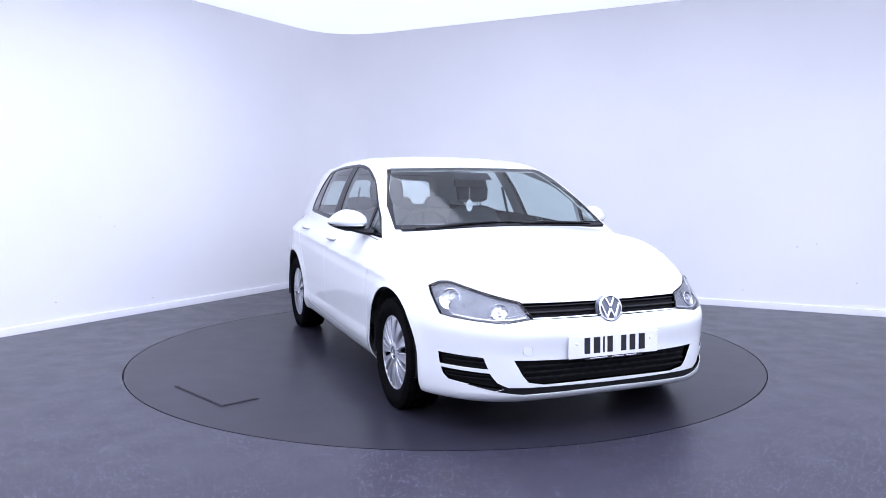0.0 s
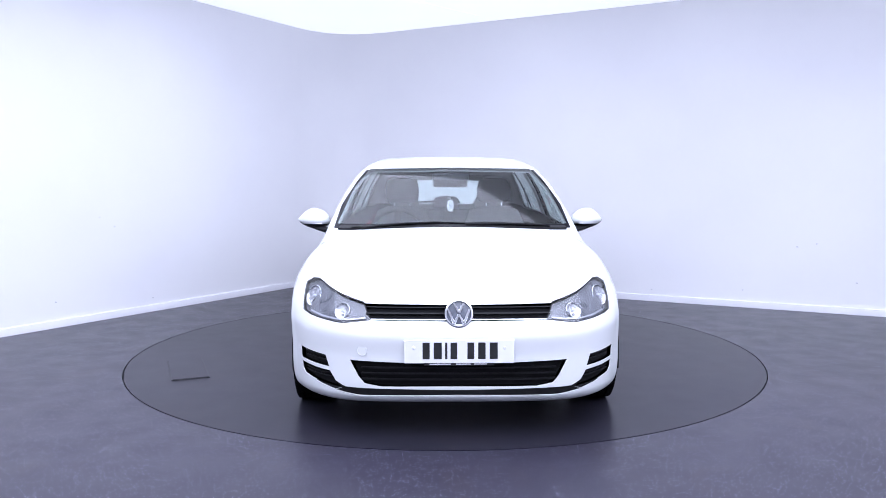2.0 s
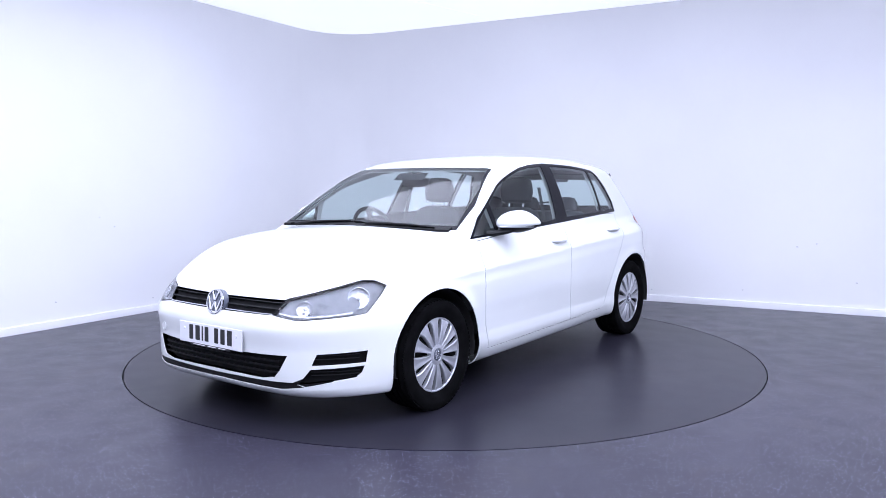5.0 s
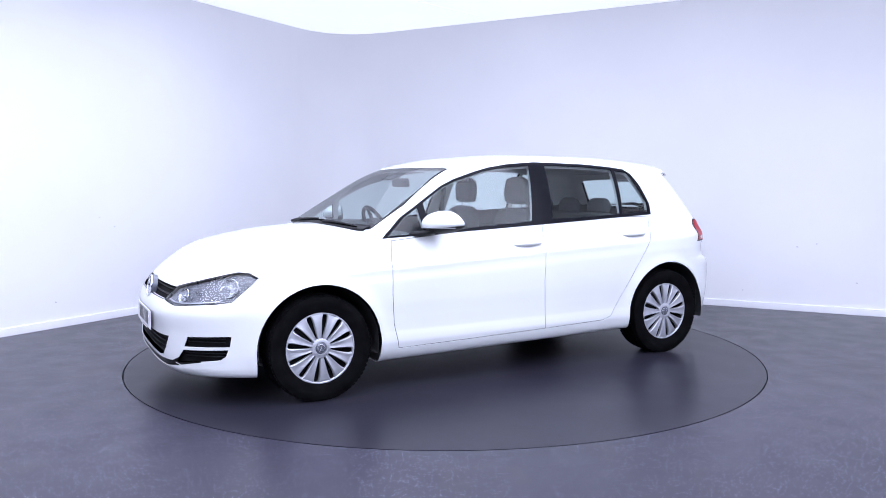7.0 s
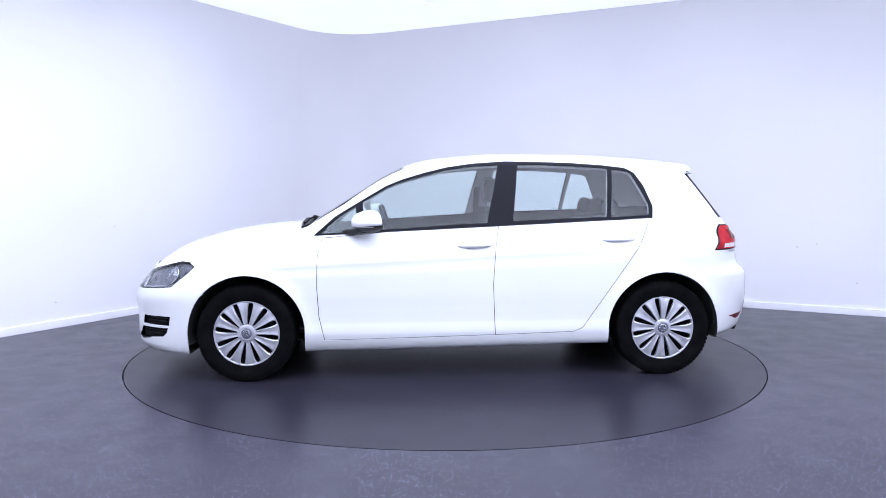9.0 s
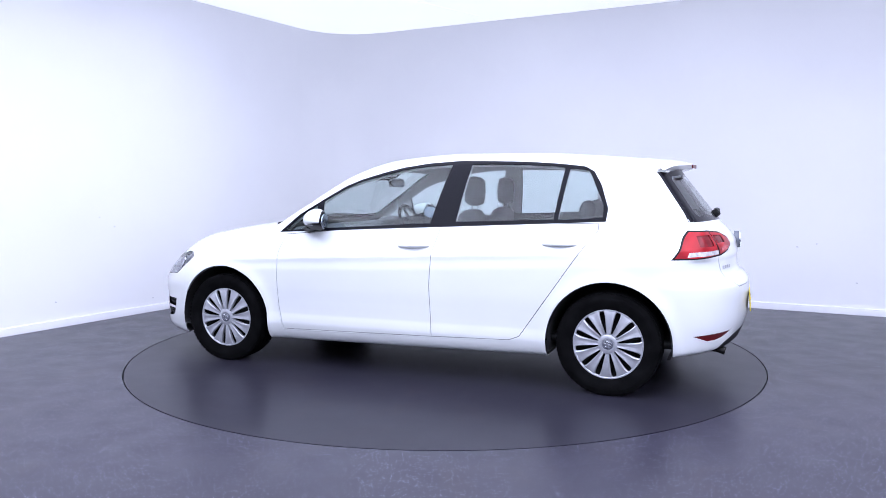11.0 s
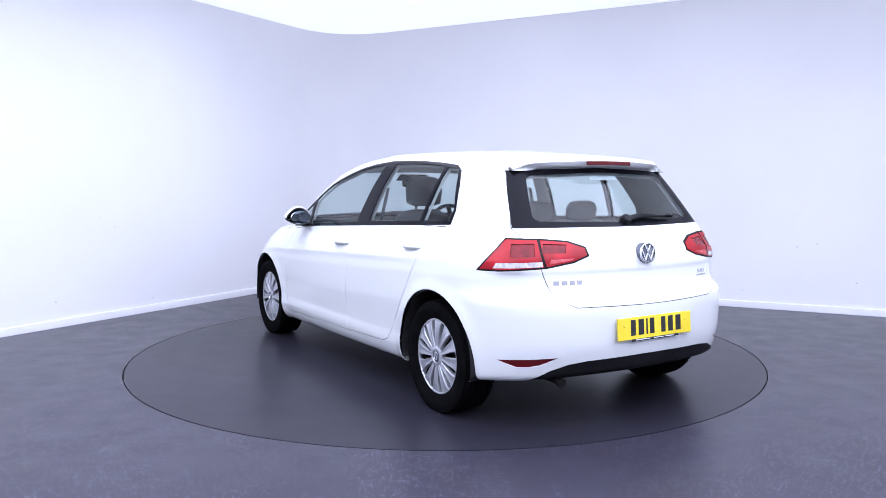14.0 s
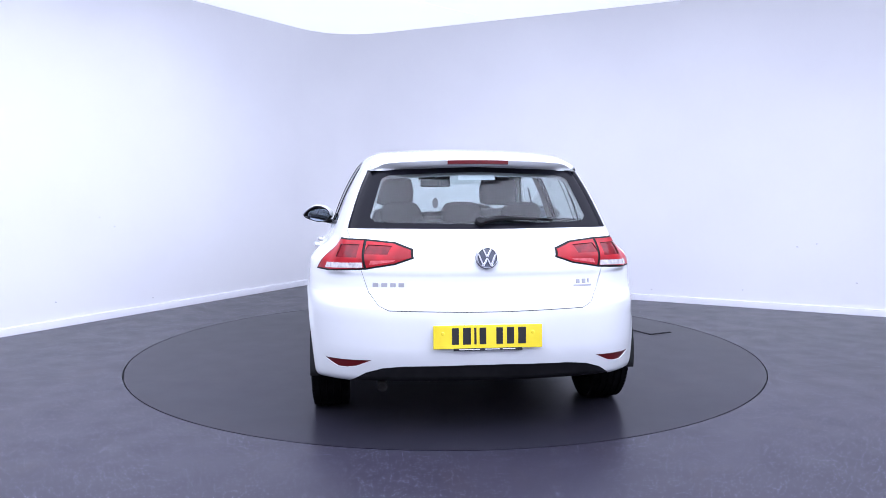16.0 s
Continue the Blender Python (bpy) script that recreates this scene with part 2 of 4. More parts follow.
# small chips and scuffs on the walls
rng = random.Random(5)
CHIP = material("bare_plaster", (.42, .42, .46), .8)
varied(CHIP, 40, (.50, .50, .53), (.60, .60, .63))
for along, inward, spots in ((RIGHT, LEFT, ((5.38, .62), (5.55, .655), (4.0, .12), (5.9, .30), (4.9, .17))), (LEFT, RIGHT, ((3.45, .93), (3.30, .84), (4.75, .16), (2.9, .13), (3.9, .22)))):
    for s_, z_ in spots:
        bm = bmesh.new()
        k_ = 9
        n_ = inward.normalized()
        c_ = CORNER + along * s_ + n_ * .0015 + Vector((0, 0, z_))
        ring = [bm.verts.new(c_ + (along * math.cos(2 * math.pi * i / k_) * 1.8 + Vector((0, 0, 1)) * math.sin(2 * math.pi * i / k_)) * rng.uniform(.003, .007)) for i in range(k_)]
        top = bm.verts.new(c_ + n_ * .0015)
        for i in range(k_):
            bm.faces.new((ring[i], ring[(i + 1) % k_], top))
        bmesh.ops.recalc_face_normals(bm, faces=bm.faces)
        ob = ended(bm, "chip", CHIP, bpy.data.objects["wall_right" if along is RIGHT else "wall_left"])


# ---- the car's shape: x forward, y to its left, z up, origin on the ground midway between the axles ----
def curve(*pts):
    """A smooth curve through a few points, as a function of arrays."""
    px, py = np.array(pts, float).T
    h, d = np.diff(px), np.diff(py) / np.diff(px)
    m = np.concatenate([[d[0]], np.where(d[1:] * d[:-1] > 0, 2 * d[1:] * d[:-1] / (d[1:] + d[:-1] + 1e-12), 0), [d[-1]]])
    tx = np.linspace(px[0], px[-1], 500)
    i = np.clip(np.searchsorted(px, tx) - 1, 0, len(h) - 1)
    s = (tx - px[i]) / h[i]
    ty = ((1 + 2 * s) * (1 - s) ** 2 * py[i] + s * (1 - s) ** 2 * h[i] * m[i] + s * s * (3 - 2 * s) * py[i + 1] + s * s * (s - 1) * h[i] * m[i + 1])
    return lambda q: np.interp(q, tx, ty)


def smax(a, b, k):
    return np.maximum(a, b) + np.maximum(k - np.abs(a - b), 0) ** 2 / (4 * k)


def smin(a, b, k):
    return -smax(-a, -b, k)


plan_half = curve((-2.2, .80), (-1.9, .825), (-1.6, .862), (-1.3, .882), (-.9, .876), (-.3, .886), (.4, .896), (.9, .899), (1.3, .903), (1.58, .880), (1.82, .818), (2.15, .70))
section = curve((.12, -.10), (.18, -.058), (.235, -.024), (.265, -.014), (.305, -.007), (.335, -.008), (.37, -.0105), (.45, -.0085), (.55, -.004), (.68, -.0028), (.745, -.0078), (.768, -.0070), (.785, -.013), (.83, -.034), (.87, -.054), (.92, -.083), (.97, -.112), (1.1, -.18))
nose = curve((.1, 2.02), (.17, 2.075), (.22, 2.115), (.30, 2.120), (.40, 2.120), (.50, 2.130), (.58, 2.110), (.66, 2.065), (.74, 1.985), (.9, 1.80), (1.2, 1.5))
tail = curve((.1, -1.9), (.2, -1.97), (.3, -2.035), (.45, -2.072), (.58, -2.076), (.63, -2.072), (.66, -2.054), (.69, -2.018), (.73, -2.002), (.785, -1.998), (.802, -2.0005), (.83, -1.997), (.88, -1.985), (.97, -1.92), (1.1, -1.80))
bonnet = curve((-2.3, .985), (.7, .985), (1.0, .968), (1.3, .944), (1.55, .905), (1.78, .842), (1.93, .767), (2.01, .70), (2.2, .55))
cabin_half = curve((.8, .85), (1.0, .775), (1.1, .737), (1.2, .693), (1.3, .637), (1.36, .597), (1.44, .53))
cabin_taper = curve((-2.0, .13), (-1.7, .09), (-1.3, .045), (-.7, .01), (0, 0), (.6, .0), (1.2, .03))
roof = curve((-1.9, 1.335), (-1.6, 1.377), (-1.2, 1.413), (-.8, 1.435), (-.3, 1.438), (.1, 1.409), (.4, 1.355), (.6, 1.305), (1.2, 1.1))
under = curve((-2.2, .29), (-1.9, .262), (-1.5, .230), (-1.1, .208), (0, .188), (1.0, .175), (1.5, .165), (1.9, .165), (2.2, .18))


bumper_zone = curve((-2.3, 1), (-1.75, 1), (-1.5, 0), (1.5, 0), (1.75, 1), (2.3, 1))
nose_bow = curve((0, .40), (.5, .40), (.72, .75), (1.2, .9))


def lower_body(x, y, z):
    y = np.abs(y)
    zs = z + .046 * x * np.clip((z - .5) / .2, 0, 1)   # the crease climbs to the rear
    side = y - plan_half(x) - section(zs) * (1 - .85 * bumper_zone(x) * (z < .55))
    for hub in (1.3185, -1.3185):
        r = np.hypot(x - hub, z - .30)
        side = side - .012 * np.exp(-((r - .36) / .05) ** 2)
    front = x - nose(z) + nose_bow(z) * y ** 4 + .02 * y ** 2
    back = tail(z) - x + .25 * y ** 2
    top = z - bonnet(x) + .08 * y ** 2 + .22 * np.maximum(y - .5, 0) ** 2
    g = smax(side, front, .27)
    g = smax(g, back, .34)
    g = smax(g, top * .9, .10)
    return smax(g, under(x) - z, .03)


def cabin(x, y, z):
    y = np.abs(y)
    side = (y - cabin_half(z) + cabin_taper(x)) * .9
    screen = (x + .07 * y ** 2 - .985) * .533 + (z - .966) * .846
    back = (-1.878 - x + .26 * y ** 2) * .787 + (z - 1.01) * .617
    back = smax(back, -1.965 - x + .25 * y ** 2, .05)
    top = z - roof(x) + .075 * y ** 2
    g = smax(side, screen, .07)
    g = smax(g, back, .06)
    g = smax(g, top, .07)
    return smax(g, .8 - z, .02)


def shape(x, y, z):
    return smin(lower_body(x, y, z), cabin(x, y, z), .03)


def shell_mesh(step=.0135):
    """Half the body's skin (y >= 0) as points and quads, by surface nets drawn onto the shape."""
    ax = [np.arange(-2.14, 2.26, step), np.arange(-step * 1.5, .96, step), np.arange(.12, 1.47, step)]
    X, Y, Z = np.meshgrid(*ax, indexing="ij")
    inside = shape(X, Y, Z) < 0
    n = [len(a) - 1 for a in ax]
    count = sum(inside[i:i + n[0], j:j + n[1], k:k + n[2]].astype(np.int8) for i in (0, 1) for j in (0, 1) for k in (0, 1))
    cell = (count > 0) & (count < 8)
    ids = -np.ones(cell.shape, np.int64)
    ids[cell] = np.arange(cell.sum())
    c = np.argwhere(cell)
    p = np.stack([ax[d][c[:, d]] + step / 2 for d in range(3)], 1)
    for _ in range(10):
        g = shape(*p.T)
        e = 1e-3
        grad = np.stack([(shape(*(p + e * np.eye(3)[d]).T) - g) / e for d in range(3)], 1)
        p = p - np.clip(g / (grad ** 2).sum(1), -step, step)[:, None] * grad * .8
    quads = []
    for d in range(3):
        a, b = [q for q in range(3) if q != d]
        lo, hi = [slice(None)] * 3, [slice(None)] * 3
        lo[d], hi[d] = slice(0, -1), slice(1, None)
        edge = inside[tuple(lo)] != inside[tuple(hi)]
        e = np.argwhere(edge)
        e = e[(e[:, a] > 0) & (e[:, b] > 0) & (e[:, a] < n[a]) & (e[:, b] < n[b])]
        flip = inside[tuple(e.T)] ^ (d == 1)
        ring = []
        for da, db in ((0, 0), (1, 0), (1, 1), (0, 1)):
            q = e.copy()
            q[:, a] -= da
            q[:, b] -= db
            ring.append(ids[tuple(q.T)])
        q = np.stack(ring, 1)
        q[~flip] = q[~flip][:, ::-1]
        quads.append(q)
    q = np.concatenate(quads)
    q = q[(q >= 0).all(1)]
    return p, q


# ---- outlines of panels, windows and lamps, in the car's metres ----
side_trim_line = [(.909, .902), (.774, 1.023), (.650, 1.097), (.551, 1.157), (.450, 1.216), (.345, 1.258), (.202, 1.300), (.060, 1.335), (-.112, 1.360), (-.326, 1.375), (-.541, 1.371), (-.756, 1.365), (-.972, 1.350), (-1.125, 1.333), (-1.185, 1.301), (-1.237, 1.217), (-1.286, 1.081), (-1.277, 1.004), (-.252, .965)]
glass_front_line = [(.600, 1.111), (.547, 1.143), (.446, 1.202), (.345, 1.243), (.198, 1.283), (.061, 1.319), (-.110, 1.341), (-.275, 1.352), (-.187, .981), (.073, .965), (.490, .939), (.589, .936)]
glass_corner_line = [(.867, .916), (.749, 1.020), (.646, 1.083), (.620, .929)]
glass_rear_line = [(-.406, 1.353), (-.538, 1.353), (-.753, 1.347), (-.969, 1.333), (-1.007, 1.327), (-.969, 1.013), (-.355, .991)]
glass_quarter_line = [(-1.037, 1.321), (-1.106, 1.316), (-1.151, 1.307), (-1.176, 1.269), (-1.260, 1.092), (-1.253, 1.026), (-.996, 1.013)]
door_front_line = [(.849, .888), (.876, .784), (.880, .587), (.869, .406), (.836, .259), (-.246, .279), (-.297, .990)]
door_rear_line = [(-.268, .990), (-.232, .796), (-.219, .597), (-.233, .279), (-.730, .292), (-.792, .317), (-.848, .404), (-.988, .608), (-1.110, .810), (-1.236, .957), (-1.236, .990)]
grille_top_line = [(.010, .644), (.067, .644), (.462, .650), (.417, .577), (.065, .574), (.008, .574), (-.1, .644), (-.1, .644), (-.1, .574), (-.1, .574)]
grille_low_line = [(.008, .368), (.263, .377), (.523, .387), (.481, .310), (.451, .276), (.373, .262), (.008, .264), (-.1, .368), (-.1, .264)]
lip_band_line = [(.008, .245), (.437, .237), (.543, .254), (.599, .231), (.478, .215), (.008, .221), (-.1, .245), (-.1, .221)]
screen_line = [(.072, 1.339), (.581, 1.325), (.631, 1.249), (.710, 1.097), (.735, .955), (.042, .955), (-.1, 1.339), (-.1, .955)]
screen_glass_line = [(.071, 1.320), (.543, 1.312), (.627, 1.191), (.692, .988), (.681, .972), (.049, .973), (-.1, 1.320), (-.1, .973)]
rear_screen_line = [(.547, 1.298), (.659, 1.007), (.055, 1.003), (.011, 1.312), (-.1, 1.003), (-.1, 1.312)]
rear_glass_line = [(.451, 1.271), (.489, 1.251), (.551, 1.062), (.526, 1.037), (.051, 1.029), (.014, 1.288), (-.1, 1.029), (-.1, 1.288)]
tailgate_line = [(.088, .624), (.470, .629), (.517, .651), (.563, .707), (.577, .812), (.665, 1.005), (.558, 1.295), (.011, 1.312), (-.1, .624), (-.1, 1.312)]
headlight_line = [(2.079, .424, .581), (2.011, .462, .653), (1.737, .710, .738), (1.685, .749, .734), (1.646, .790, .710), (1.688, .794, .672), (1.790, .788, .589), (1.868, .746, .578), (2.050, .562, .562), (2.075, .462, .577)]
fog_up_line = [(2.001, .650, .395), (1.799, .803, .402), (1.807, .797, .344), (2.017, .630, .340)]
fog_low_line = [(2.020, .625, .321), (1.814, .793, .328), (1.825, .787, .295), (1.852, .771, .272), (1.938, .709, .261), (2.053, .573, .246), (2.037, .602, .282)]
lamp_outer_line = [(-1.664, .819, .801), (-1.735, .695, .958), (-1.837, .574, .954), (-1.935, .606, .815), (-1.769, .761, .800)]
lamp_inner_line = [(-1.837, .574, .954), (-1.891, .433, .941), (-1.938, .355, .911), (-1.965, .357, .870), (-1.961, .450, .840), (-1.935, .606, .815)]
reflector_line = [(-1.780, .784, .367), (-1.982, .549, .385), (-1.930, .630, .346), (-1.860, .718, .334), (-1.900, .675, .336)]


# ---- cutting the skin into panels ----
def grad(p):
    e = 1e-3
    g = np.stack([shape(*(p + e * np.eye(3)[d]).T) - shape(*(p - e * np.eye(3)[d]).T) for d in range(3)], 1)
    return g / (np.linalg.norm(g, axis=1)[:, None] + 1e-12)


def hull(points):
    """Convex outline of plane points, counter-clockwise."""
    pts = sorted(set(points))

    def half(seq):
        out = []
        for p in seq:
            while len(out) > 1 and (out[-1][0] - out[-2][0]) * (p[1] - out[-2][1]) - (out[-1][1] - out[-2][1]) * (p[0] - out[-2][0]) <= 0:
                out.pop()
            out.append(p)
        return out[:-1]
    return half(pts) + half(pts[::-1])


def swell(points, d):
    """An outline moved outwards by d."""
    pts, out = hull(points), []
    for i, p in enumerate(pts):
        a, b = Vector(pts[i - 1]), Vector(pts[(i + 1) % len(pts)])
        p = Vector(p)
        n1, n2 = (p - a).normalized(), (b - p).normalized()
        m = (Vector((n1.y, -n1.x)) + Vector((n2.y, -n2.x)))
        m /= max(.3, m.length_squared / 2)
        out.append(tuple(p + m * d))
    return out


VIEWS = {"side": (Vector((0, 1, 0)), Vector((1, 0, 0)), Vector((0, 0, 1))),
         "front": (Vector((1, 0, 0)), Vector((0, 1, 0)), Vector((0, 0, 1))),
         "rear": (Vector((-1, 0, 0)), Vector((0, 1, 0)), Vector((0, 0, 1))),
         "top": (Vector((0, 0, 1)), Vector((1, 0, 0)), Vector((0, 1, 0))),
         "nose": (Vector((.77, .64, 0)), Vector((-.64, .77, 0)), Vector((0, 0, 1))),
         "heel": (Vector((-.7, .714, 0)), Vector((.714, .7, 0)), Vector((0, 0, 1)))}


def seen_from(view, points):
    d, a, b = VIEWS[view]
    return [(Vector(p).dot(a), Vector(p).dot(b)) for p in points]


pts, quads = shell_mesh()
skin_mesh = bpy.data.meshes.new("skin")
skin_mesh.from_pydata(pts.tolist(), [], quads.tolist())
skin = bmesh.new()
skin.from_mesh(skin_mesh)
bpy.data.meshes.remove(skin_mesh)
bmesh.ops.bisect_plane(skin, geom=skin.verts[:] + skin.edges[:] + skin.faces[:], plane_co=(0, 0, 0), plane_no=(0, -1, 0), clear_outer=True)
tag_of = skin.faces.layers.int.new("panel")
TAGS = {"body": 0}


def claim(name, view, outline, facing=.12, where=None):
    """Give the free faces inside an outline, seen from one side, to a panel, cutting them along its edge."""
    d, a, b = VIEWS[view]
    outline = hull(outline)
    tag = TAGS.setdefault(name, len(TAGS))
    lo, hi = np.min(outline, 0) - .02, np.max(outline, 0) + .02
    faces = []
    for f in skin.faces:
        if f[tag_of] == 0:
            c = f.calc_center_median()
            if lo[0] < c.dot(a) < hi[0] and lo[1] < c.dot(b) < hi[1] and f.normal.dot(d) > facing and (where is None or where(c)):
                faces.append(f)
    for i, p in enumerate(outline):
        q = outline[(i + 1) % len(outline)]
        co, along = a * p[0] + b * p[1], a * (q[0] - p[0]) + b * (q[1] - p[1])
        no = d.cross(along).normalized()
        mid = a * (sum(o[0] for o in outline) / len(outline)) + b * (sum(o[1] for o in outline) / len(outline))
        if (mid - co).dot(no) < 0:
            no = -no
        geom = set(faces)
        for f in faces:
            geom.update(f.edges)
            geom.update(f.verts)
        got = bmesh.ops.bisect_plane(skin, geom=list(geom), plane_co=co, plane_no=no, dist=1e-5)
        faces = [f for f in got["geom"] if isinstance(f, bmesh.types.BMFace) and (f.calc_center_median() - co).dot(no) > 0]
    for f in faces:
        f[tag_of] = tag


# wheel openings
for name, hub in (("arch_front", 1.3185), ("arch_rear", -1.3185)):
    claim(name, "side", [(hub + .362 * math.cos(i * math.pi / 24), .305 + .362 * math.sin(i * math.pi / 24)) for i in range(25)] + [(hub - .355, .1), (hub + .355, .1)], -2, lambda c: c.y > .45)

# side windows in their black surround, then the doors
for name, line in (("glass_front", glass_front_line), ("glass_corner", glass_corner_line), ("glass_rear", glass_rear_line), ("glass_quarter", glass_quarter_line), ("trim", side_trim_line)):
    claim(name, "side", line, where=lambda c: c.y > .4)
lowside = lambda c: c.y > .55
for name, line in (("door_rear", door_rear_line), ("door_front", door_front_line)):
    claim(name, "side", line, where=lowside)
    claim("seam", "side", swell(line, .0042), where=lowside)

# nose
fore = lambda c: c.x > 1.5
HEAD = seen_from("nose", headlight_line)
claim("headlight", "nose", HEAD, where=fore)
claim("headlight_rim", "nose", swell(HEAD, .0035), where=fore)
claim("grille_top", "front", grille_top_line, where=fore)
claim("grille_low", "front", grille_low_line, where=fore)
claim("fog_up", "nose", seen_from("nose", fog_up_line), where=fore)
claim("fog_low", "nose", seen_from("nose", fog_low_line), where=fore)
claim("lip_band", "front", lip_band_line, where=fore)
claim("lip_band", "nose", seen_from("nose", [(2.07, .545, .252), (2.03, .60, .233), (1.94, .706, .256), (1.95, .70, .262), (2.037, .602, .28)]), where=fore)
BONNET = [(2.2, -.1), (2.2, .25), (2.07, .45), (2.0, .485), (1.737, .722), (1.68, .752), (1.5, .757), (1.02, .765), (.985, .75), (1.0, .4), (1.01, -.1)]
claim("bonnet", "top", BONNET, .3, lambda c: c.x > .9 and c.z > .62)
claim("seam", "top", swell(BONNET, .0018), .6, lambda c: c.x > .9 and c.z > .62)

# windscreen
screen_zone = lambda c: c.z > .93 and .2 < c.x < 1.1
claim("screen_glass", "front", [(y, max(z, .980)) for y, z in swell(screen_glass_line, .021)], where=screen_zone)
claim("screen_surround", "front", screen_line, where=screen_zone)

# tail
aft = lambda c: c.x < -1.4
lit = lambda c: c.x < -1.5 and c.z > .7
claim("rear_glass", "rear", rear_glass_line, where=aft)
claim("rear_surround", "rear", rear_screen_line, where=aft)
claim("rear_surround", "side", [(-1.546, 1.295), (-1.70, 1.295), (-1.90, 1.005), (-1.745, 1.005)], where=lambda c: c.x < -1.5 and c.y > .4)
OUTER, INNER = seen_from("heel", lamp_outer_line), seen_from("heel", lamp_inner_line)
h0, h1, h2 = OUTER[0][0], OUTER[3][0], INNER[4][0]
claim("reverse_outer", "heel", [(h0 - .085, .812), (h1 + .014, .822), (h1 + .018, .846), (h0 - .10, .838)], where=lit)
claim("lamp_core", "heel", [(-.785, .868), (-.905, .868), (-.895, .930), (-.785, .930)], where=lit)
claim("lamp_outer", "heel", swell(OUTER, -.006), where=lit)
claim("reverse_inner", "heel", [(h1 - .016, .834), (h2 + .01, .852), (h2, .860), (h1 - .022, .856)], where=lit)
claim("lamp_core_inner", "heel", [(-.935, .885), (-1.045, .885), (-1.045, .925), (-.935, .930)], where=lit)
claim("lamp_inner", "heel", swell(INNER, -.006), where=lit)
claim("lamp_rim", "heel", swell(OUTER, .003), where=lit)
claim("lamp_rim", "heel", swell(INNER, .003), where=lit)
claim("reflector", "heel", seen_from("heel", reflector_line), where=aft)
claim("bumper_black", "rear", [(.66, .20), (.66, .262), (.58, .318), (.50, .346), (.40, .358), (.085, .366), (-.1, .366), (-.1, .20)], -.9, lambda c: c.x < -1.72)
claim("tailgate", "rear", tailgate_line, where=aft)
claim("seam", "rear", swell(tailgate_line, .0035), where=aft)

# panels as arrays
skin.verts.index_update()
skin_co = np.array([v.co[:] for v in skin.verts])
skin_no = grad(skin_co * (1, 1, 1) + (0, 0, 0))
skin_faces = {}
for f in skin.faces:
    skin_faces.setdefault(f[tag_of], []).append([v.index for v in f.verts])
skin.free()


def panel(name, regions, mat, parent, sides="both", sink=0.0, label="", inward=False, keep=None, rim=0.0):
    """A mesh part from panels of the skin: on the left, the right or both, sunk by so much; rim turns its free edge inwards."""
    faces = [f for r in regions for f in skin_faces.get(TAGS[r], [])]
    if keep:
        faces = [f for f in faces if keep(skin_co[f].mean(0))]
    used = sorted({i for f in faces for i in f})
    at = {v: i for i, v in enumerate(used)}
    co, no = skin_co[used] - skin_no[used] * sink, skin_no[used].copy()
    faces = [[at[i] for i in f] for f in faces]
    if inward:
        no, faces = -no, [f[::-1] for f in faces]
    if rim:
        count = {}
        for f in faces:
            for i, j in zip(f, f[1:] + f[:1]):
                count[(i, j)] = 1
        free = [(i, j) for i, j in count if (j, i) not in count and not (abs(co[i][1]) < 1e-4 and abs(co[j][1]) < 1e-4)]
        n0 = len(co)
        ends = sorted({i for e in free for i in e})
        # a second row of points, so that the fold keeps its own normals
        sunk = {v: n0 + 2 * k for k, v in enumerate(ends)}
        extra = np.array([q for v in ends for q in (co[v], co[v] - no[v] * rim)]) if ends else np.zeros((0, 3))
        co = np.concatenate([co, extra])
        no = np.concatenate([no, np.zeros_like(extra)])
        for i, j in free:
            faces.append([sunk[j], sunk[i], sunk[i] + 1, sunk[j] + 1])
            w = np.cross(co[j] - co[i], no[i])
            for k in (sunk[i], sunk[i] + 1, sunk[j], sunk[j] + 1):
                no[k] += w / (np.linalg.norm(w) + 1e-9)
        no[n0:] /= np.linalg.norm(no[n0:], axis=1)[:, None] + 1e-9
    if sides == "right":
        co, no, faces = co * (1, -1, 1), no * (1, -1, 1), [f[::-1] for f in faces]
    elif sides == "both":
        n0 = len(co)
        co, no, faces = np.concatenate([co, co * (1, -1, 1)]), np.concatenate([no, no * (1, -1, 1)]), faces + [[i + n0 for i in f[::-1]] for f in faces]
    me = bpy.data.meshes.new(name)
    me.from_pydata(co.tolist(), [], faces)
    me.polygons.foreach_set("use_smooth", [True] * len(me.polygons))
    me.normals_split_custom_set_from_vertices(no.tolist())
    me.materials.append(mat)
    ob = new(name, me)
    ob.parent = parent
    return tagged(ob, label) if label else ob


def meet(p, way):
    """Where a line from p along way first meets the skin."""
    s = np.linspace(0, 3, 1500)
    q = np.array(p) + s[:, None] * np.array(way)
    i = int(np.argmax(shape(*q.T) < 0))
    lo, hi = s[i - 1], s[i]
    for _ in range(25):
        m = (lo + hi) / 2
        if shape(*(np.array(p) + m * np.array(way))) < 0:
            hi = m
        else:
            lo = m
    return Vector(np.array(p) + lo * np.array(way))


def on_nose(y, z):
    return meet((3, y, z), (-1, 0, 0))


def on_tail(y, z):
    return meet((-3, y, z), (1, 0, 0))


def on_side(x, z):
    return meet((x, 1.8, z), (0, -1, 0))


def on_top(x, y):
    return meet((x, y, 2.2), (0, 0, -1))


def normal_at(p):
    return Vector(grad(np.array([p[:]]))[0])


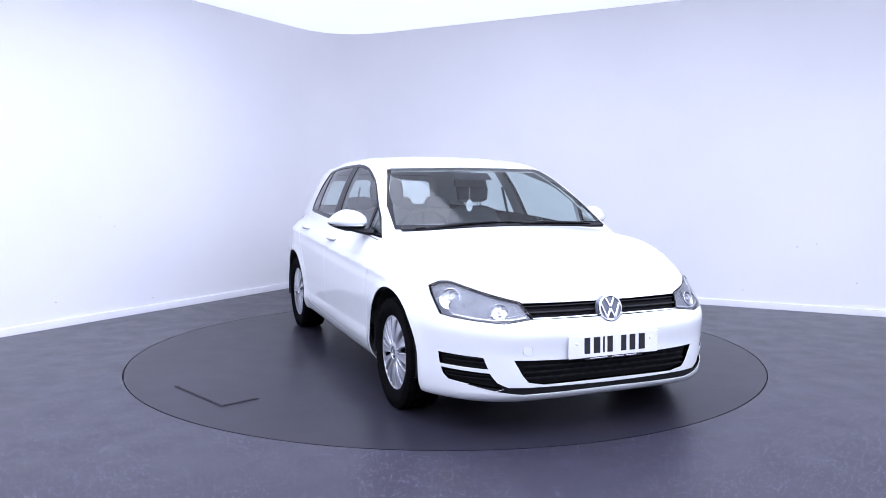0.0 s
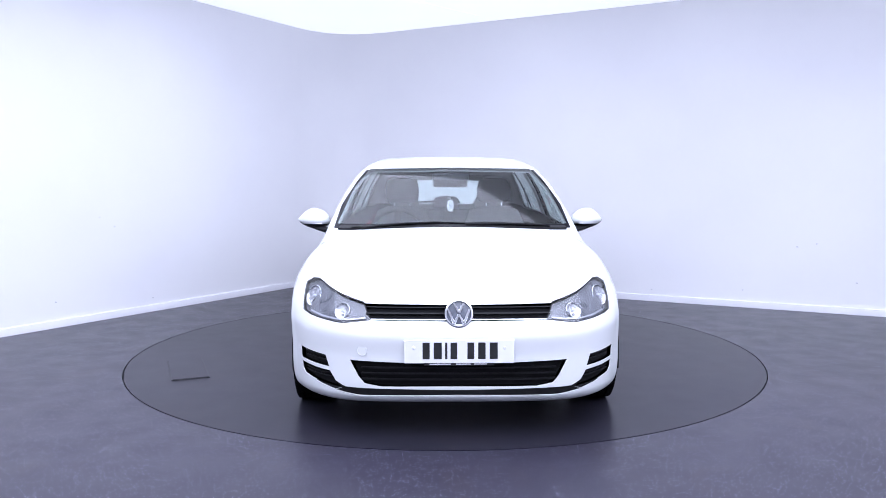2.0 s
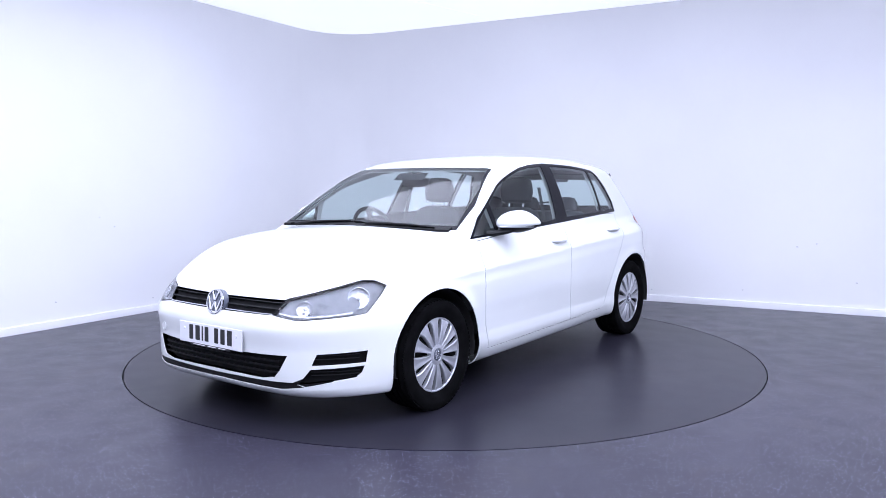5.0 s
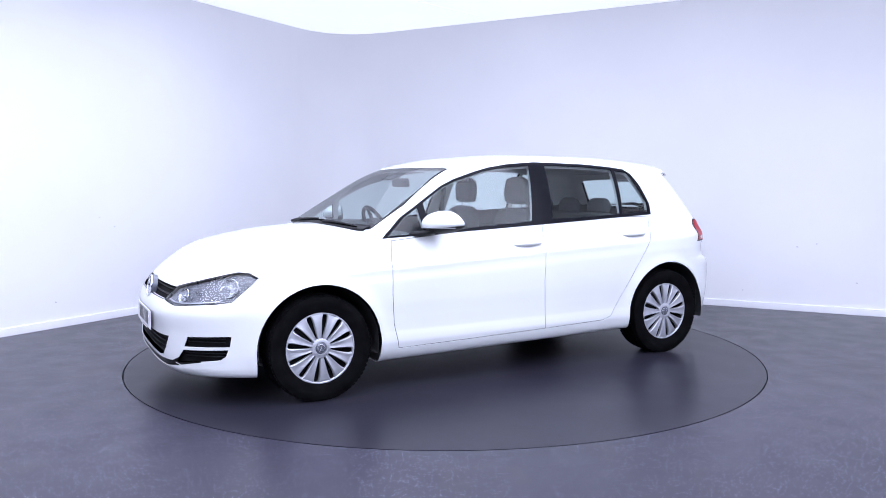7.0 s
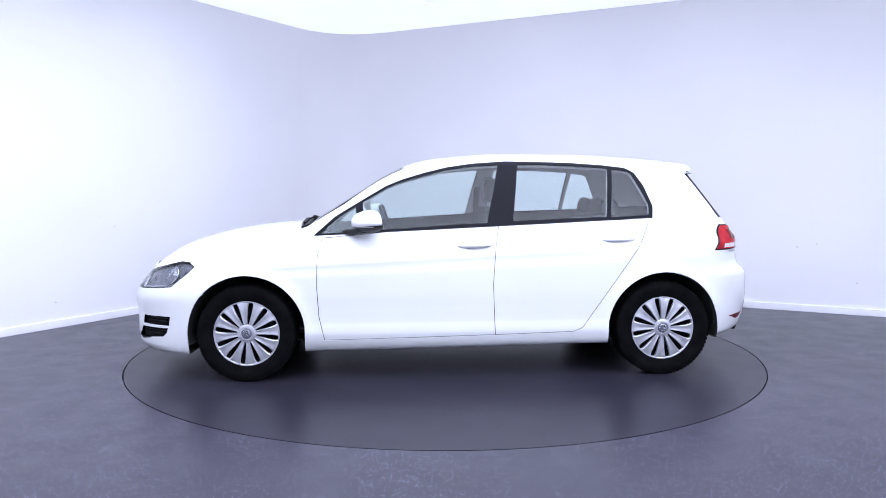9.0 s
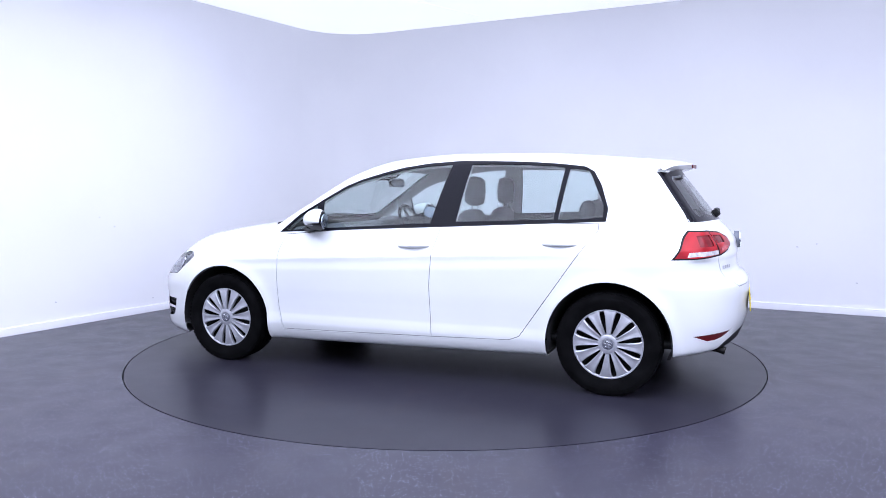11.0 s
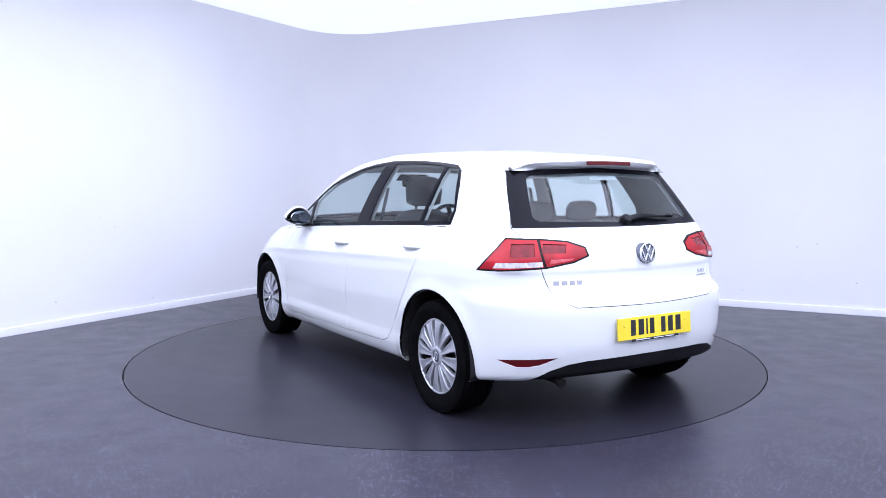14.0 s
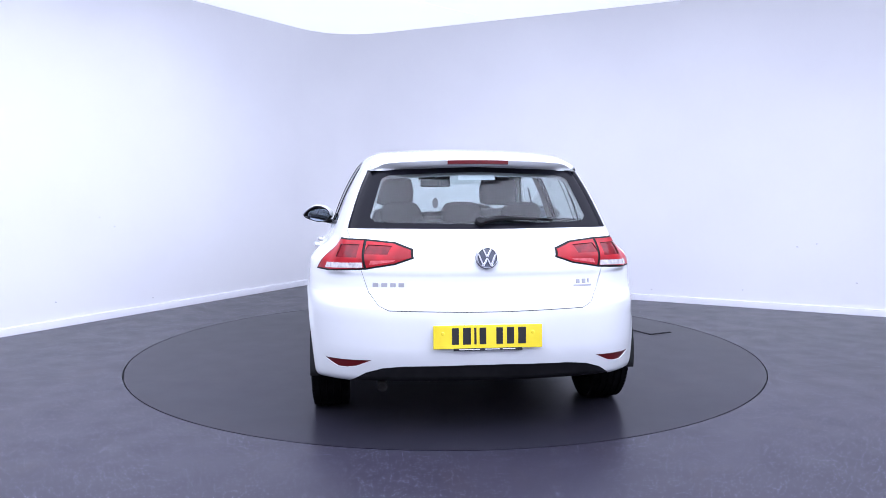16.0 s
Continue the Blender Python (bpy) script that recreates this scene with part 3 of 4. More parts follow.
def ribbon(bm, points, wide, high, sink=0.0, across=None):
    """A bar of box section laid along points on the skin."""
    rows = []
    k = len(points)
    for i, p in enumerate(points):
        t = (points[min(i + 1, k - 1)] - points[max(i - 1, 0)]).normalized()
        n = across or normal_at(p)
        s = n.cross(t).normalized()
        n = t.cross(s).normalized()
        p = p - n * sink
        rows.append([bm.verts.new(p + s * a * wide / 2 + n * b) for a, b in ((-1, 0), (1, 0), (.8, high), (-.8, high))])
    for a, b in zip(rows, rows[1:]):
        for i in range(4):
            bm.faces.new((a[i], a[(i + 1) % 4], b[(i + 1) % 4], b[i]))
    bm.faces.new(rows[0][::-1])
    bm.faces.new(rows[-1])
    bmesh.ops.recalc_face_normals(bm, faces=bm.faces)
    return bm


def tube(bm, points, r, sides=10, squash=1.0):
    rows = []
    k = len(points)
    for i, p in enumerate(points):
        p = Vector(p)
        t = (Vector(points[min(i + 1, k - 1)]) - Vector(points[max(i - 1, 0)])).normalized()
        s = t.cross(Vector((0, 0, 1)) if abs(t.z) < .9 else Vector((1, 0, 0))).normalized()
        n = s.cross(t)
        rr = r[i] if isinstance(r, (list, tuple)) else r
        rows.append([bm.verts.new(p + (s * math.cos(2 * math.pi * j / sides) + n * math.sin(2 * math.pi * j / sides) * squash) * rr) for j in range(sides)])
    for a, b in zip(rows, rows[1:]):
        for i in range(sides):
            bm.faces.new((a[i], a[(i + 1) % sides], b[(i + 1) % sides], b[i]))
    bm.faces.new(rows[0][::-1])
    bm.faces.new(rows[-1])
    bmesh.ops.recalc_face_normals(bm, faces=bm.faces)
    return bm


def lathe(bm, profile, m, n=64, a0=0.0):
    """Turn a profile of (radius, depth) round the local z axis, at the pose m."""
    rows = []
    for r, z in profile:
        if r < 1e-6:
            rows.append([bm.verts.new(m @ Vector((0, 0, z)))])
        else:
            rows.append([bm.verts.new(m @ Vector((r * math.cos(a0 + 2 * math.pi * i / n), r * math.sin(a0 + 2 * math.pi * i / n), z))) for i in range(n)])
    for a, b in zip(rows, rows[1:]):
        for i in range(n):
            j = (i + 1) % n
            if len(a) == 1 and len(b) > 1:
                bm.faces.new((a[0], b[j], b[i]))
            elif len(b) == 1 and len(a) > 1:
                bm.faces.new((a[i], a[j], b[0]))
            elif len(a) > 1:
                bm.faces.new((a[i], a[j], b[j], b[i]))
    bmesh.ops.recalc_face_normals(bm, faces=bm.faces)
    return bm


# ---- the car ----
car = tagged(new("car"), "white five-door hatchback with silver wheel trims, parked on the turntable", "car")

panel("body", ["body"], PAINT, car, rim=.004)
panel("bonnet", ["bonnet"], PAINT, car, rim=.004)
panel("panel_gap", ["seam"], GAPS, car, sink=.004, label="dark gaps between the body panels")
tailgate = panel("tailgate", ["tailgate"], PAINT, car, rim=.004, keep=lambda c: c[2] < 1.02)
panel("window_header", ["tailgate"], PAINT, tailgate, rim=.004, keep=lambda c: c[2] >= 1.02, label="white frame over the rear window")
panel("rear_window_surround", ["rear_surround"], FRIT, tailgate, sink=.002, label="glossy black border of the rear window")
panel("rear_window", ["rear_glass"], GLASS, tailgate, sink=.003, label="clear rear window")
panel("windscreen_surround", ["screen_surround"], FRIT, car, sink=.002, label="black border of the windscreen")
panel("windscreen", ["screen_glass"], GLASS, car, sink=.003, label="clear laminated windscreen")
doors = {}
for side in ("left", "right"):
    for which in ("front", "rear"):
        door = panel("door", ["door_" + which], PAINT, car, side, rim=.004)
        panel("window_pane", ["glass_" + which], GLASS, door, side, sink=.004, label="side window glass")
        doors[side, which] = door
    panel("window_pane", ["glass_corner"], GLASS, doors[side, "front"], side, sink=.004)
    panel("window_pane", ["glass_quarter"], GLASS, doors[side, "rear"], side, sink=.004)
    panel("window_surround", ["trim"], FRIT, car, side, sink=.001, rim=.006, label="black window frame and pillar trim")

# inner lining, so that the cabin is dark below and pale above
cabin_part = lambda c: -1.95 < c[0] < 1.02 and c[2] > .32 and (c[0] < .75 or c[2] > .5)
lined = ["body", "door_front", "door_rear", "seam", "trim", "tailgate", "rear_surround", "screen_surround"]
panel("lower_lining", lined, TRIM_DARK, car, sink=.03, inward=True, keep=lambda c: cabin_part(c) and c[2] < .99 - .04 * c[0], label="dark plastic door and boot lining")
panel("headlining", lined, TRIM_PALE, car, sink=.03, inward=True, keep=lambda c: cabin_part(c) and c[2] >= .99 - .04 * c[0], label="pale grey headlining and pillar covers")
bm = bmesh.new()
block(bm, (3.3, 1.5, .05), pose(-.1, 0, .30), .02)
block(bm, (.9, 1.1, .05), pose(1.5, 0, .26), .02)
part("underbody", bm, BLACK, car, "black underside of the car")
bm = bmesh.new()
block(bm, (.04, 1.5, .55), pose(.93, 0, .62), .01)
part("bulkhead", bm, BLACK, car)

# wheel housings
for hub in (1.3185, -1.3185):
    for s in (1, -1):
        bm = bmesh.new()
        rows = []
        for y in (.40, .872 if hub > 0 else .862):
            rows.append([bm.verts.new((hub + .356 * math.cos(a), s * y, max(.24, .305 + .356 * math.sin(a)))) for a in [math.pi * (-.12 + 1.24 * i / 40) for i in range(41)]])
        for i in range(40):
            bm.faces.new((rows[0][i], rows[0][i + 1], rows[1][i + 1], rows[1][i]))
        bm.faces.new(rows[0])
        part("wheel_housing", bm, LINER, car, "matt black wheel arch liner")

# wheels
TYRE_R = .305


def tyre_profile():
    p = [(.196, -.075), (.205, -.086), (.24, -.098), (.272, -.1), (.292, -.094), (.302, -.080)]
    for g in (-.055, -.018, .018, .055):
        p += [(TYRE_R, g - .004), (TYRE_R - .007, g - .003), (TYRE_R - .007, g + .003), (TYRE_R, g + .004)]
    p += [(.302, .080), (.292, .094), (.272, .1), (.262, .1015), (.24, .098), (.205, .086), (.2, .078), (.196, .07)]
    return p


def make_wheel():
    wheel = new("wheel")
    wheel.parent = car
    bm = bmesh.new()
    lathe(bm, tyre_profile(), Matrix(), 96)
    for i in range(72):                         # tread blocks at the shoulders
        a = 2 * math.pi * i / 72
        for z in (-.079, .079):
            m = pose(0, 0, 0, 0, 0, math.degrees(a)) @ pose(.2985, 0, z)
            block(bm, (.006, .016, .028), m, 0)
    part("tyre", bm, RUBBER, wheel, "black rubber tyre")
    bm = bmesh.new()
    lathe(bm, [(.197, .07), (.19, .03), (.17, -.02), (.0, -.02)], Matrix(), 48)
    part("rim", bm, LINER, wheel, "dark steel rim behind the trim")
    # trim: outer ring, twelve broad spokes, hub
    bm = bmesh.new()
    lathe(bm, [(.206, .070), (.2065, .078), (.203, .083), (.197, .0835), (.193, .079), (.192, .070)], Matrix(), 72)
    lathe(bm, [(.060, .060), (.057, .0835), (.048, .0880), (.036, .0885), (.033, .083), (0, .083)], Matrix(), 48)
    part("trim_ring", bm, SILVER, wheel, "silver plastic ring and hub of the wheel trim")
    for i in range(12):
        bm = bmesh.new()
        rows = []
        for r, w, h in ((.045, .0095, .0850), (.075, .0135, .0872), (.11, .0185, .0885), (.15, .025, .0875), (.178, .032, .085), (.196, .044, .081)):
            rows.append([bm.verts.new((r, y, z)) for y, z in ((-w, h - .022), (-w, h - .004), (-w * .82, h), (-w * .3, h - .002), (0, h - .0028), (w * .3, h - .002), (w * .82, h), (w, h - .004), (w, h - .022))])
        for a, b in zip(rows, rows[1:]):
            for j in range(8):
                bm.faces.new((a[j], b[j], b[j + 1], a[j + 1]))
        bm.faces.new(rows[0])
        bm.faces.new(rows[-1][::-1])
        bmesh.ops.recalc_face_normals(bm, faces=bm.faces)
        bmesh.ops.transform(bm, matrix=pose(0, 0, 0, 0, 0, 30 * i + 6), verts=bm.verts)
        part("spoke", bm, SILVER, wheel, angle=28)
    bm = bmesh.new()
    lathe(bm, [(.031, .082), (.031, .0865), (.0265, .0885), (.0265, .0865), (0, .0865)], Matrix(), 36)
    cap = part("hub_cap", bm, BADGE_DARK, wheel, "round dark centre cap")
    bm = bmesh.new()
    emblem(bm, .024, pose(0, 0, .0865), .0025)
    part("emblem", bm, CHROME, cap)
    return wheel


def emblem(bm, r, m, high):
    """A ring with slanting bars, facing local z."""
    lathe(bm, [(r, 0), (r, high * .8), (r * .94, high), (r * .87, high), (r * .84, 0)], m, 40)
    for x0, y0, x1, y1 in ((-.36, .76, -.02, .08), (.36, .76, .02, .08), (-.78, .34, -.34, -.72), (.78, .34, .34, -.72), (-.34, -.72, 0, -.04), (.34, -.72, 0, -.04)):
        a, b = Vector((x0 * r, y0 * r, 0)), Vector((x1 * r, y1 * r, 0))
        d = b - a
        block(bm, (d.length, r * .17, high), m @ pose(*((a + b) / 2), 0, 0, math.degrees(math.atan2(d.y, d.x))) @ pose(0, 0, high / 2), r * .02, 1)


wheel = make_wheel()
HUBS = [(1.3185, .785), (1.3185, -.785), (-1.3185, .762), (-1.3185, -.762)]
wheel.matrix_basis = pose(HUBS[0][0], HUBS[0][1], .302, -90, 0, 0)
for i, (hx, hy) in enumerate(HUBS[1:]):
    spin = (0, 24, 51, 83)[i + 1]
    copy_thing(wheel, pose(hx, hy, .302, -90 if hy > 0 else 90, 0, 0) @ pose(0, 0, 0, 0, 0, spin))

# headlights
for side, s in (("left", 1), ("right", -1)):
    lamp = panel("headlight", ["headlight"], LAMP_BOWL, car, side, sink=.020, rim=-.0165, label="clear headlight with chrome reflectors")
    panel("lens", ["headlight"], LENS, lamp, side, sink=.001, label="clear plastic lens")
    panel("lamp_edge", ["headlight_rim"], BLACK, lamp, side, sink=.001, label="black lamp edge")
    for h, z, r in ((-.575, .662, .053), (-.845, .618, .040)):
        q = meet((2.31 - .64 * h, 1.92 + .77 * h, z), (-.77, -.64, 0))
        n = (normal_at(q) + Vector((.5, .2, 0))).normalized()
        q = q - normal_at(q) * .019
        m = Matrix.Translation((q.x, q.y * s, q.z)) @ Vector((n.x, n.y * s, n.z)).to_track_quat("Z", "Y").to_matrix().to_4x4()
        bm = bmesh.new()
        lathe(bm, [(r, -.002), (r * 1.05, .009), (r, .011), (r * .93, .008), (r * .7, .004), (r * .4, .002), (0, .001)], m, 32)
        bowl = part("reflector_bowl", bm, REFLECTOR, lamp, "chrome lamp reflector")
        bm = bmesh.new()
        lathe(bm, [(r * .18, .001), (r * .17, .009), (r * .10, .012), (0, .012)], m, 16)
        part("bulb_cap", bm, SILVER, bowl)
    bm = bmesh.new()
    line = [meet((3, y * s, z), (-1, 0, 0)) for y, z in ((.45, .592), (.52, .582), (.6, .578), (.68, .583), (.75, .594))]
    ribbon(bm, line, .009, .005, .016)
    part("daylight_strip", bm, SILVER, lamp, "bright strip along the lamp's lower edge")
    bm = bmesh.new()
    block(bm, (.03, .10, .03), Matrix.Translation((1.905, .605 * s, .594)) @ pose(0, 0, 0, 0, 0, 40 * s) @ pose(0, 0, 0, 0, -20), .008)
    part("lamp_divider", bm, SILVER, lamp)
    bm = bmesh.new()
    block(bm, (.02, .015, .075), Matrix.Translation((1.79, .655 * s, .64)) @ pose(0, 0, 0, 0, 0, 40 * s), .005)
    part("lamp_divider", bm, LAMP_DARK, lamp)

# grilles
def across_nose(z, y1, k=21, drop=0.0):
    return [on_nose(y1 * (2 * i / (k - 1) - 1), z - drop * (2 * i / (k - 1) - 1) ** 2) for i in range(k)]


grille = panel("grille", ["grille_top"], GRILLE, car, sink=.022, rim=-.0175, label="black upper grille between the headlights")
for z, w, h, mat in ((.611, .010, .012, BLACK), (.582, .006, .016, CHROME), (.638, .006, .010, BLACK)):
    bm = bmesh.new()
    ribbon(bm, across_nose(z, .42 if z < .6 else .445), w, h, .016)
    part("slat", bm, mat, grille, "thin chrome strip" if mat is CHROME else "")
grille = panel("grille", ["grille_low"], GRILLE, car, sink=.03, rim=-.0255, label="wide black lower grille")
for z in (.350, .322, .294):
    bm = bmesh.new()
    ribbon(bm, across_nose(z, .47), .008, .016, .026)
    part("slat", bm, BLACK, grille)
for side, s in (("left", 1), ("right", -1)):
    for region, zs in (("fog_up", (.385, .366)), ("fog_low", (.305, .288))):
        vent = panel("bumper_vent", [region], GRILLE, car, side, sink=.024, rim=-.0195, label="black slotted vent in the front bumper")
        for z in zs:
            bm = bmesh.new()
            line = [meet((2.0 + .77 - .64 * u, .62 + .64 + .77 * u, z), (-.77, -.64, 0)) for u in (-.01, .05, .11, .17, .23)]
            line = [Vector((p.x, p.y * s, p.z)) for p in line]
            ribbon(bm, line, .005, .01, .022, across=Vector((.77, .64 * s, 0)))
            part("slat", bm, BLACK, vent)
panel("lip_band", ["lip_band"], BLACK, car, sink=.006, label="black band above the bumper lip")

# tail lamps and bumper
for side in ("left", "right"):
    lamp = panel("tail_lamp", ["lamp_outer"], RED_LENS, car, side, sink=-.002, label="red rear lamp on the wing")
    panel("reverse_lamp", ["reverse_outer"], WHITE_LENS, lamp, side, sink=-.003, label="clear white strip")
    panel("lamp_core", ["lamp_core"], RED_DEEP, lamp, side, sink=.002, label="deeper red light chamber")
    panel("lamp_edge", ["lamp_rim"], BLACK, lamp, side, sink=.001)
    lamp = panel("tail_lamp", ["lamp_inner"], RED_LENS, tailgate, side, sink=-.002, label="red rear lamp on the tailgate")
    panel("reverse_lamp", ["reverse_inner"], RED_PALE, lamp, side, sink=-.003, label="pale red strip")
    panel("lamp_core", ["lamp_core_inner"], RED_DEEP, lamp, side, sink=.002)
    panel("rear_reflector", ["reflector"], RED_DARK, car, side, sink=.004, label="dark red reflector in the rear bumper")
panel("bumper_valance", ["bumper_black"], BLACK, car, sink=.004, rim=.02, label="black lower part of the rear bumper")

# roof spoiler with its brake light
bm = bmesh.new()
rows = []
N = 33
for i in range(N):
    y = -.548 + 1.096 * i / (N - 1)
    e = abs(y) / .548
    tip = -1.722 + .13 * e ** 2 + .03 * max(0, e - .85) / .15
    zt = 1.352 - .022 * e ** 2 - .030 * max(0, e - .85) / .15
    lip = .028 * (1 - .8 * e ** 4)
    z0 = on_top(-1.46, y).z + .001
    rows.append([bm.verts.new(c) for c in ((-1.46, y, z0), (-1.56, y, z0 + (zt - z0) * .1 / (-1.46 - tip) * .8 + .003), ((tip - 1.56) / 2, y, z0 + (zt - z0) * .66 + .006), (tip + .008, y, zt + .002), (tip, y, zt - .004), (tip + .012, y, zt - lip), (tip + .03, y, zt - lip - .006), (-1.60, y, 1.312 - .02 * e), (-1.50, y, 1.325 - .02 * e))])
for a, b in zip(rows, rows[1:]):
    for j in range(8):
        bm.faces.new((a[j], a[j + 1], b[j + 1], b[j]))
bm.faces.new(rows[0])
bm.faces.new(rows[-1][::-1])
bmesh.ops.recalc_face_normals(bm, faces=bm.faces)
spoiler = part("roof_spoiler", bm, PAINT, tailgate, "white roof spoiler over the rear window", angle=50)
bm = bmesh.new()
line = [Vector((-1.722 + .13 * (y / .548) ** 2 - .003, y, 1.336 - .022 * (y / .565) ** 2)) for y in [-.155 + .31 * i / 12 for i in range(13)]]
ribbon(bm, line, .022, .008, across=Vector((-1, 0, .05)))
part("brake_light", bm, RED_DARK, spoiler, "dark red high-level brake light")

# number plates: registration marks as plain bars
def plate(name, m, mat, label, parent):
    bm = bmesh.new()
    block(bm, (.52, .111, .006), m, .002, 1)
    ob = part(name, bm, mat, parent, label)
    x = -.178
    for i, w in enumerate((.044, .050, .014, .042, 0, .042, .046, .050)):
        if w == 0:
            x += .030
            continue
        bm = bmesh.new()
        block(bm, (w * .76, .079, .002), m @ pose(x + w / 2, .004, .0035), .001, 1)
        part("bar", bm, INK, ob)
        x += w + .008
    for sx in (-.215, .215):
        bm = bmesh.new()
        lathe(bm, [(.008, .003), (.008, .0045), (.006, .006), (0, .006)], m @ pose(sx, .018, 0), 14)
        part("screw_cap", bm, mat, ob)
    bm = bmesh.new()
    block(bm, (.33, .014, .004), m @ pose(0, -.059, .001), .001, 1)
    strip = part("dealer_strip", bm, INK, ob, "dark strip with small unreadable writing")
    for sx, w in ((-.09, .10), (.02, .07), (.10, .06)):
        bm = bmesh.new()
        block(bm, (w, .004, .001), m @ pose(sx, -.059, .0035), 0)
        part("bar", bm, WHITE_PLASTIC, strip)
    return ob


def facing(p, n):
    """A pose at p whose z points along n, with y upwards."""
    n = Vector(n).normalized()
    x = Vector((0, 0, 1)).cross(n).normalized()
    y = n.cross(x)
    return Matrix.Translation(p) @ Matrix((x, y, n)).transposed().to_4x4()


plate("number_plate", facing((2.139, 0, .437), (1, 0, .02)), PLATE_WHITE, "white front number plate with dark bars", car)
plate("number_plate", facing((-2.080, .006, .507), (-1, 0, .06)), PLATE_YELLOW, "yellow rear number plate with dark bars", car)

# badges and lettering bars
for p, n, r in (((2.093, 0, .610), (1, 0, .2), .068), ((-2.003, 0, .873), (-1, 0, .08), .054)):
    bm = bmesh.new()
    lathe(bm, [(r, -.025), (r, .002), (r * .9, .006), (0, .008)], facing(p, n), 40)
    badge = part("badge", bm, BADGE_DARK, car if p[0] > 0 else tailgate, "round chrome badge")
    bm = bmesh.new()
    emblem(bm, r * .99, facing(p, n) @ pose(0, 0, .006), .008)
    part("emblem", bm, CHROME, badge)
for y0, z, widths, h in ((.548, .742, (.036, .036, .034, .034), .022), (-.452, .748, (.026, .026, .012), .022)):
    y = y0
    for w in widths:
        p = on_tail(y - w / 2, z)
        bm = bmesh.new()
        block(bm, (w * .82, h, .004), facing(p, -normal_at(p) * -1), .002, 1)
        part("lettering_bar", bm, LETTER, tailgate)
        y -= w + .006
bm = bmesh.new()
p = on_tail(-.49, .727)
block(bm, (.10, .009, .003), facing(p, normal_at(p)), .001, 1)
part("lettering_bar", bm, LETTER, tailgate)

# door handles
for s in (1, -1):
    for which, x0, x1, z in (("front", .012, -.215, .840), ("rear", -.915, -1.135, .872)):
        bm = bmesh.new()
        pts_h = []
        for i in range(13):
            u = i / 12
            q = on_side(x0 + (x1 - x0) * u, z + .004 * u)
            pts_h.append(Vector((q.x, (q.y - .012 + .036 * math.sin(math.pi * min(1, max(0, u))) ** .45) * s, q.z)))
        tube(bm, pts_h, [.005 + .012 * math.sin(math.pi * min(.97, max(.03, i / 12))) ** .5 for i in range(13)], 12, .85)
        door = doors["left" if s > 0 else "right", which]
        part("handle", bm, PAINT, door, "white door pull handle")
        bm = bmesh.new()
        q = on_side((x0 + x1) / 2, z)
        n = normal_at(q)
        m = facing(Vector((q.x, q.y * s, q.z - .004)), (n.x, n.y * s, n.z))
        lathe(bm, [(.038, .0012), (.034, .0016), (0, .0016)], m @ Matrix.Diagonal((2.2, .62, 1, 1)), 32)
        part("handle_recess", bm, PAINT, door, "dished plate behind the handle")

# wing mirrors
for s in (1, -1):
    bm = bmesh.new()
    got = bmesh.ops.create_uvsphere(bm, u_segments=36, v_segments=22, radius=1)
    for v in got["verts"]:
        x, y, z = v.co
        yy = (y + 1) / 2
        x = x * (1.0 if x > 0 else .75)
        h = .073 * (1 - .55 * max(0, y) ** 2) if z > 0 else .050 * (1 - .35 * max(0, y))
        v.co = (.60 + x * .112 - .11 * yy, .915 + y * .115, .985 + z * h * 1.08 + .004 * yy)
    bmesh.ops.transform(bm, matrix=Matrix.Diagonal((1, s, 1, 1)), verts=bm.verts)
    if s < 0:
        bmesh.ops.reverse_faces(bm, faces=bm.faces)
    cap_bm, foot_bm = bm, bm.copy()
    bmesh.ops.bisect_plane(cap_bm, geom=cap_bm.verts[:] + cap_bm.edges[:] + cap_bm.faces[:], plane_co=(.6, 0, .966), plane_no=(0, 0, -1), clear_outer=True)
    bmesh.ops.bisect_plane(cap_bm, geom=cap_bm.verts[:] + cap_bm.edges[:] + cap_bm.faces[:], plane_co=(.510, .905 * s, 0), plane_no=(-1, -.3 * s, 0), clear_outer=True)
    mirror = part("wing_mirror", cap_bm, PAINT, doors["left" if s > 0 else "right", "front"], "white mirror cap on a black base", angle=60)
    bmesh.ops.transform(foot_bm, matrix=Matrix.Translation((.594, .905 * s, .978)) @ Matrix.Diagonal((.965, .965, .965, 1)) @ Matrix.Translation((-.6, -.905 * s, -.985)), verts=foot_bm.verts)
    bmesh.ops.bisect_plane(foot_bm, geom=foot_bm.verts[:] + foot_bm.edges[:] + foot_bm.faces[:], plane_co=(.503, .905 * s, 0), plane_no=(-1, -.3 * s, 0), clear_outer=True)
    part("mirror_base", foot_bm, BLACK, mirror, "black underside of the mirror", angle=60)
    bm = bmesh.new()
    tube(bm, [(.70, .775 * s, .925), (.665, .82 * s, .927), (.625, .87 * s, .938), (.60, .91 * s, .95)], [.036, .034, .032, .03], 14, .55)
    part("mirror_stalk", bm, BLACK, mirror)
    bm = bmesh.new()
    line = [Vector((.60 - .11 * (1 + a) / 2 + .106 * math.sqrt(max(0, 1 - a * a)), (.905 + a * .108) * s, .967)) for a in [-.55 + 1.5 * i / 14 for i in range(15)]]
    tube(bm, line, .0045, 8)
    part("indicator", bm, SILVER, mirror, "slim clear indicator strip")
    bm = bmesh.new()
    lathe(bm, [(1, 0), (.96, .004), (0, .006)], Matrix.Translation((.502, .907 * s, .985)) @ facing((0, 0, 0), (-1, -.3 * s, 0)) @ Matrix.Diagonal((.088, .05, 1, 1)), 40)
    part("mirror_glass", bm, MIRROR, mirror, "mirror glass")

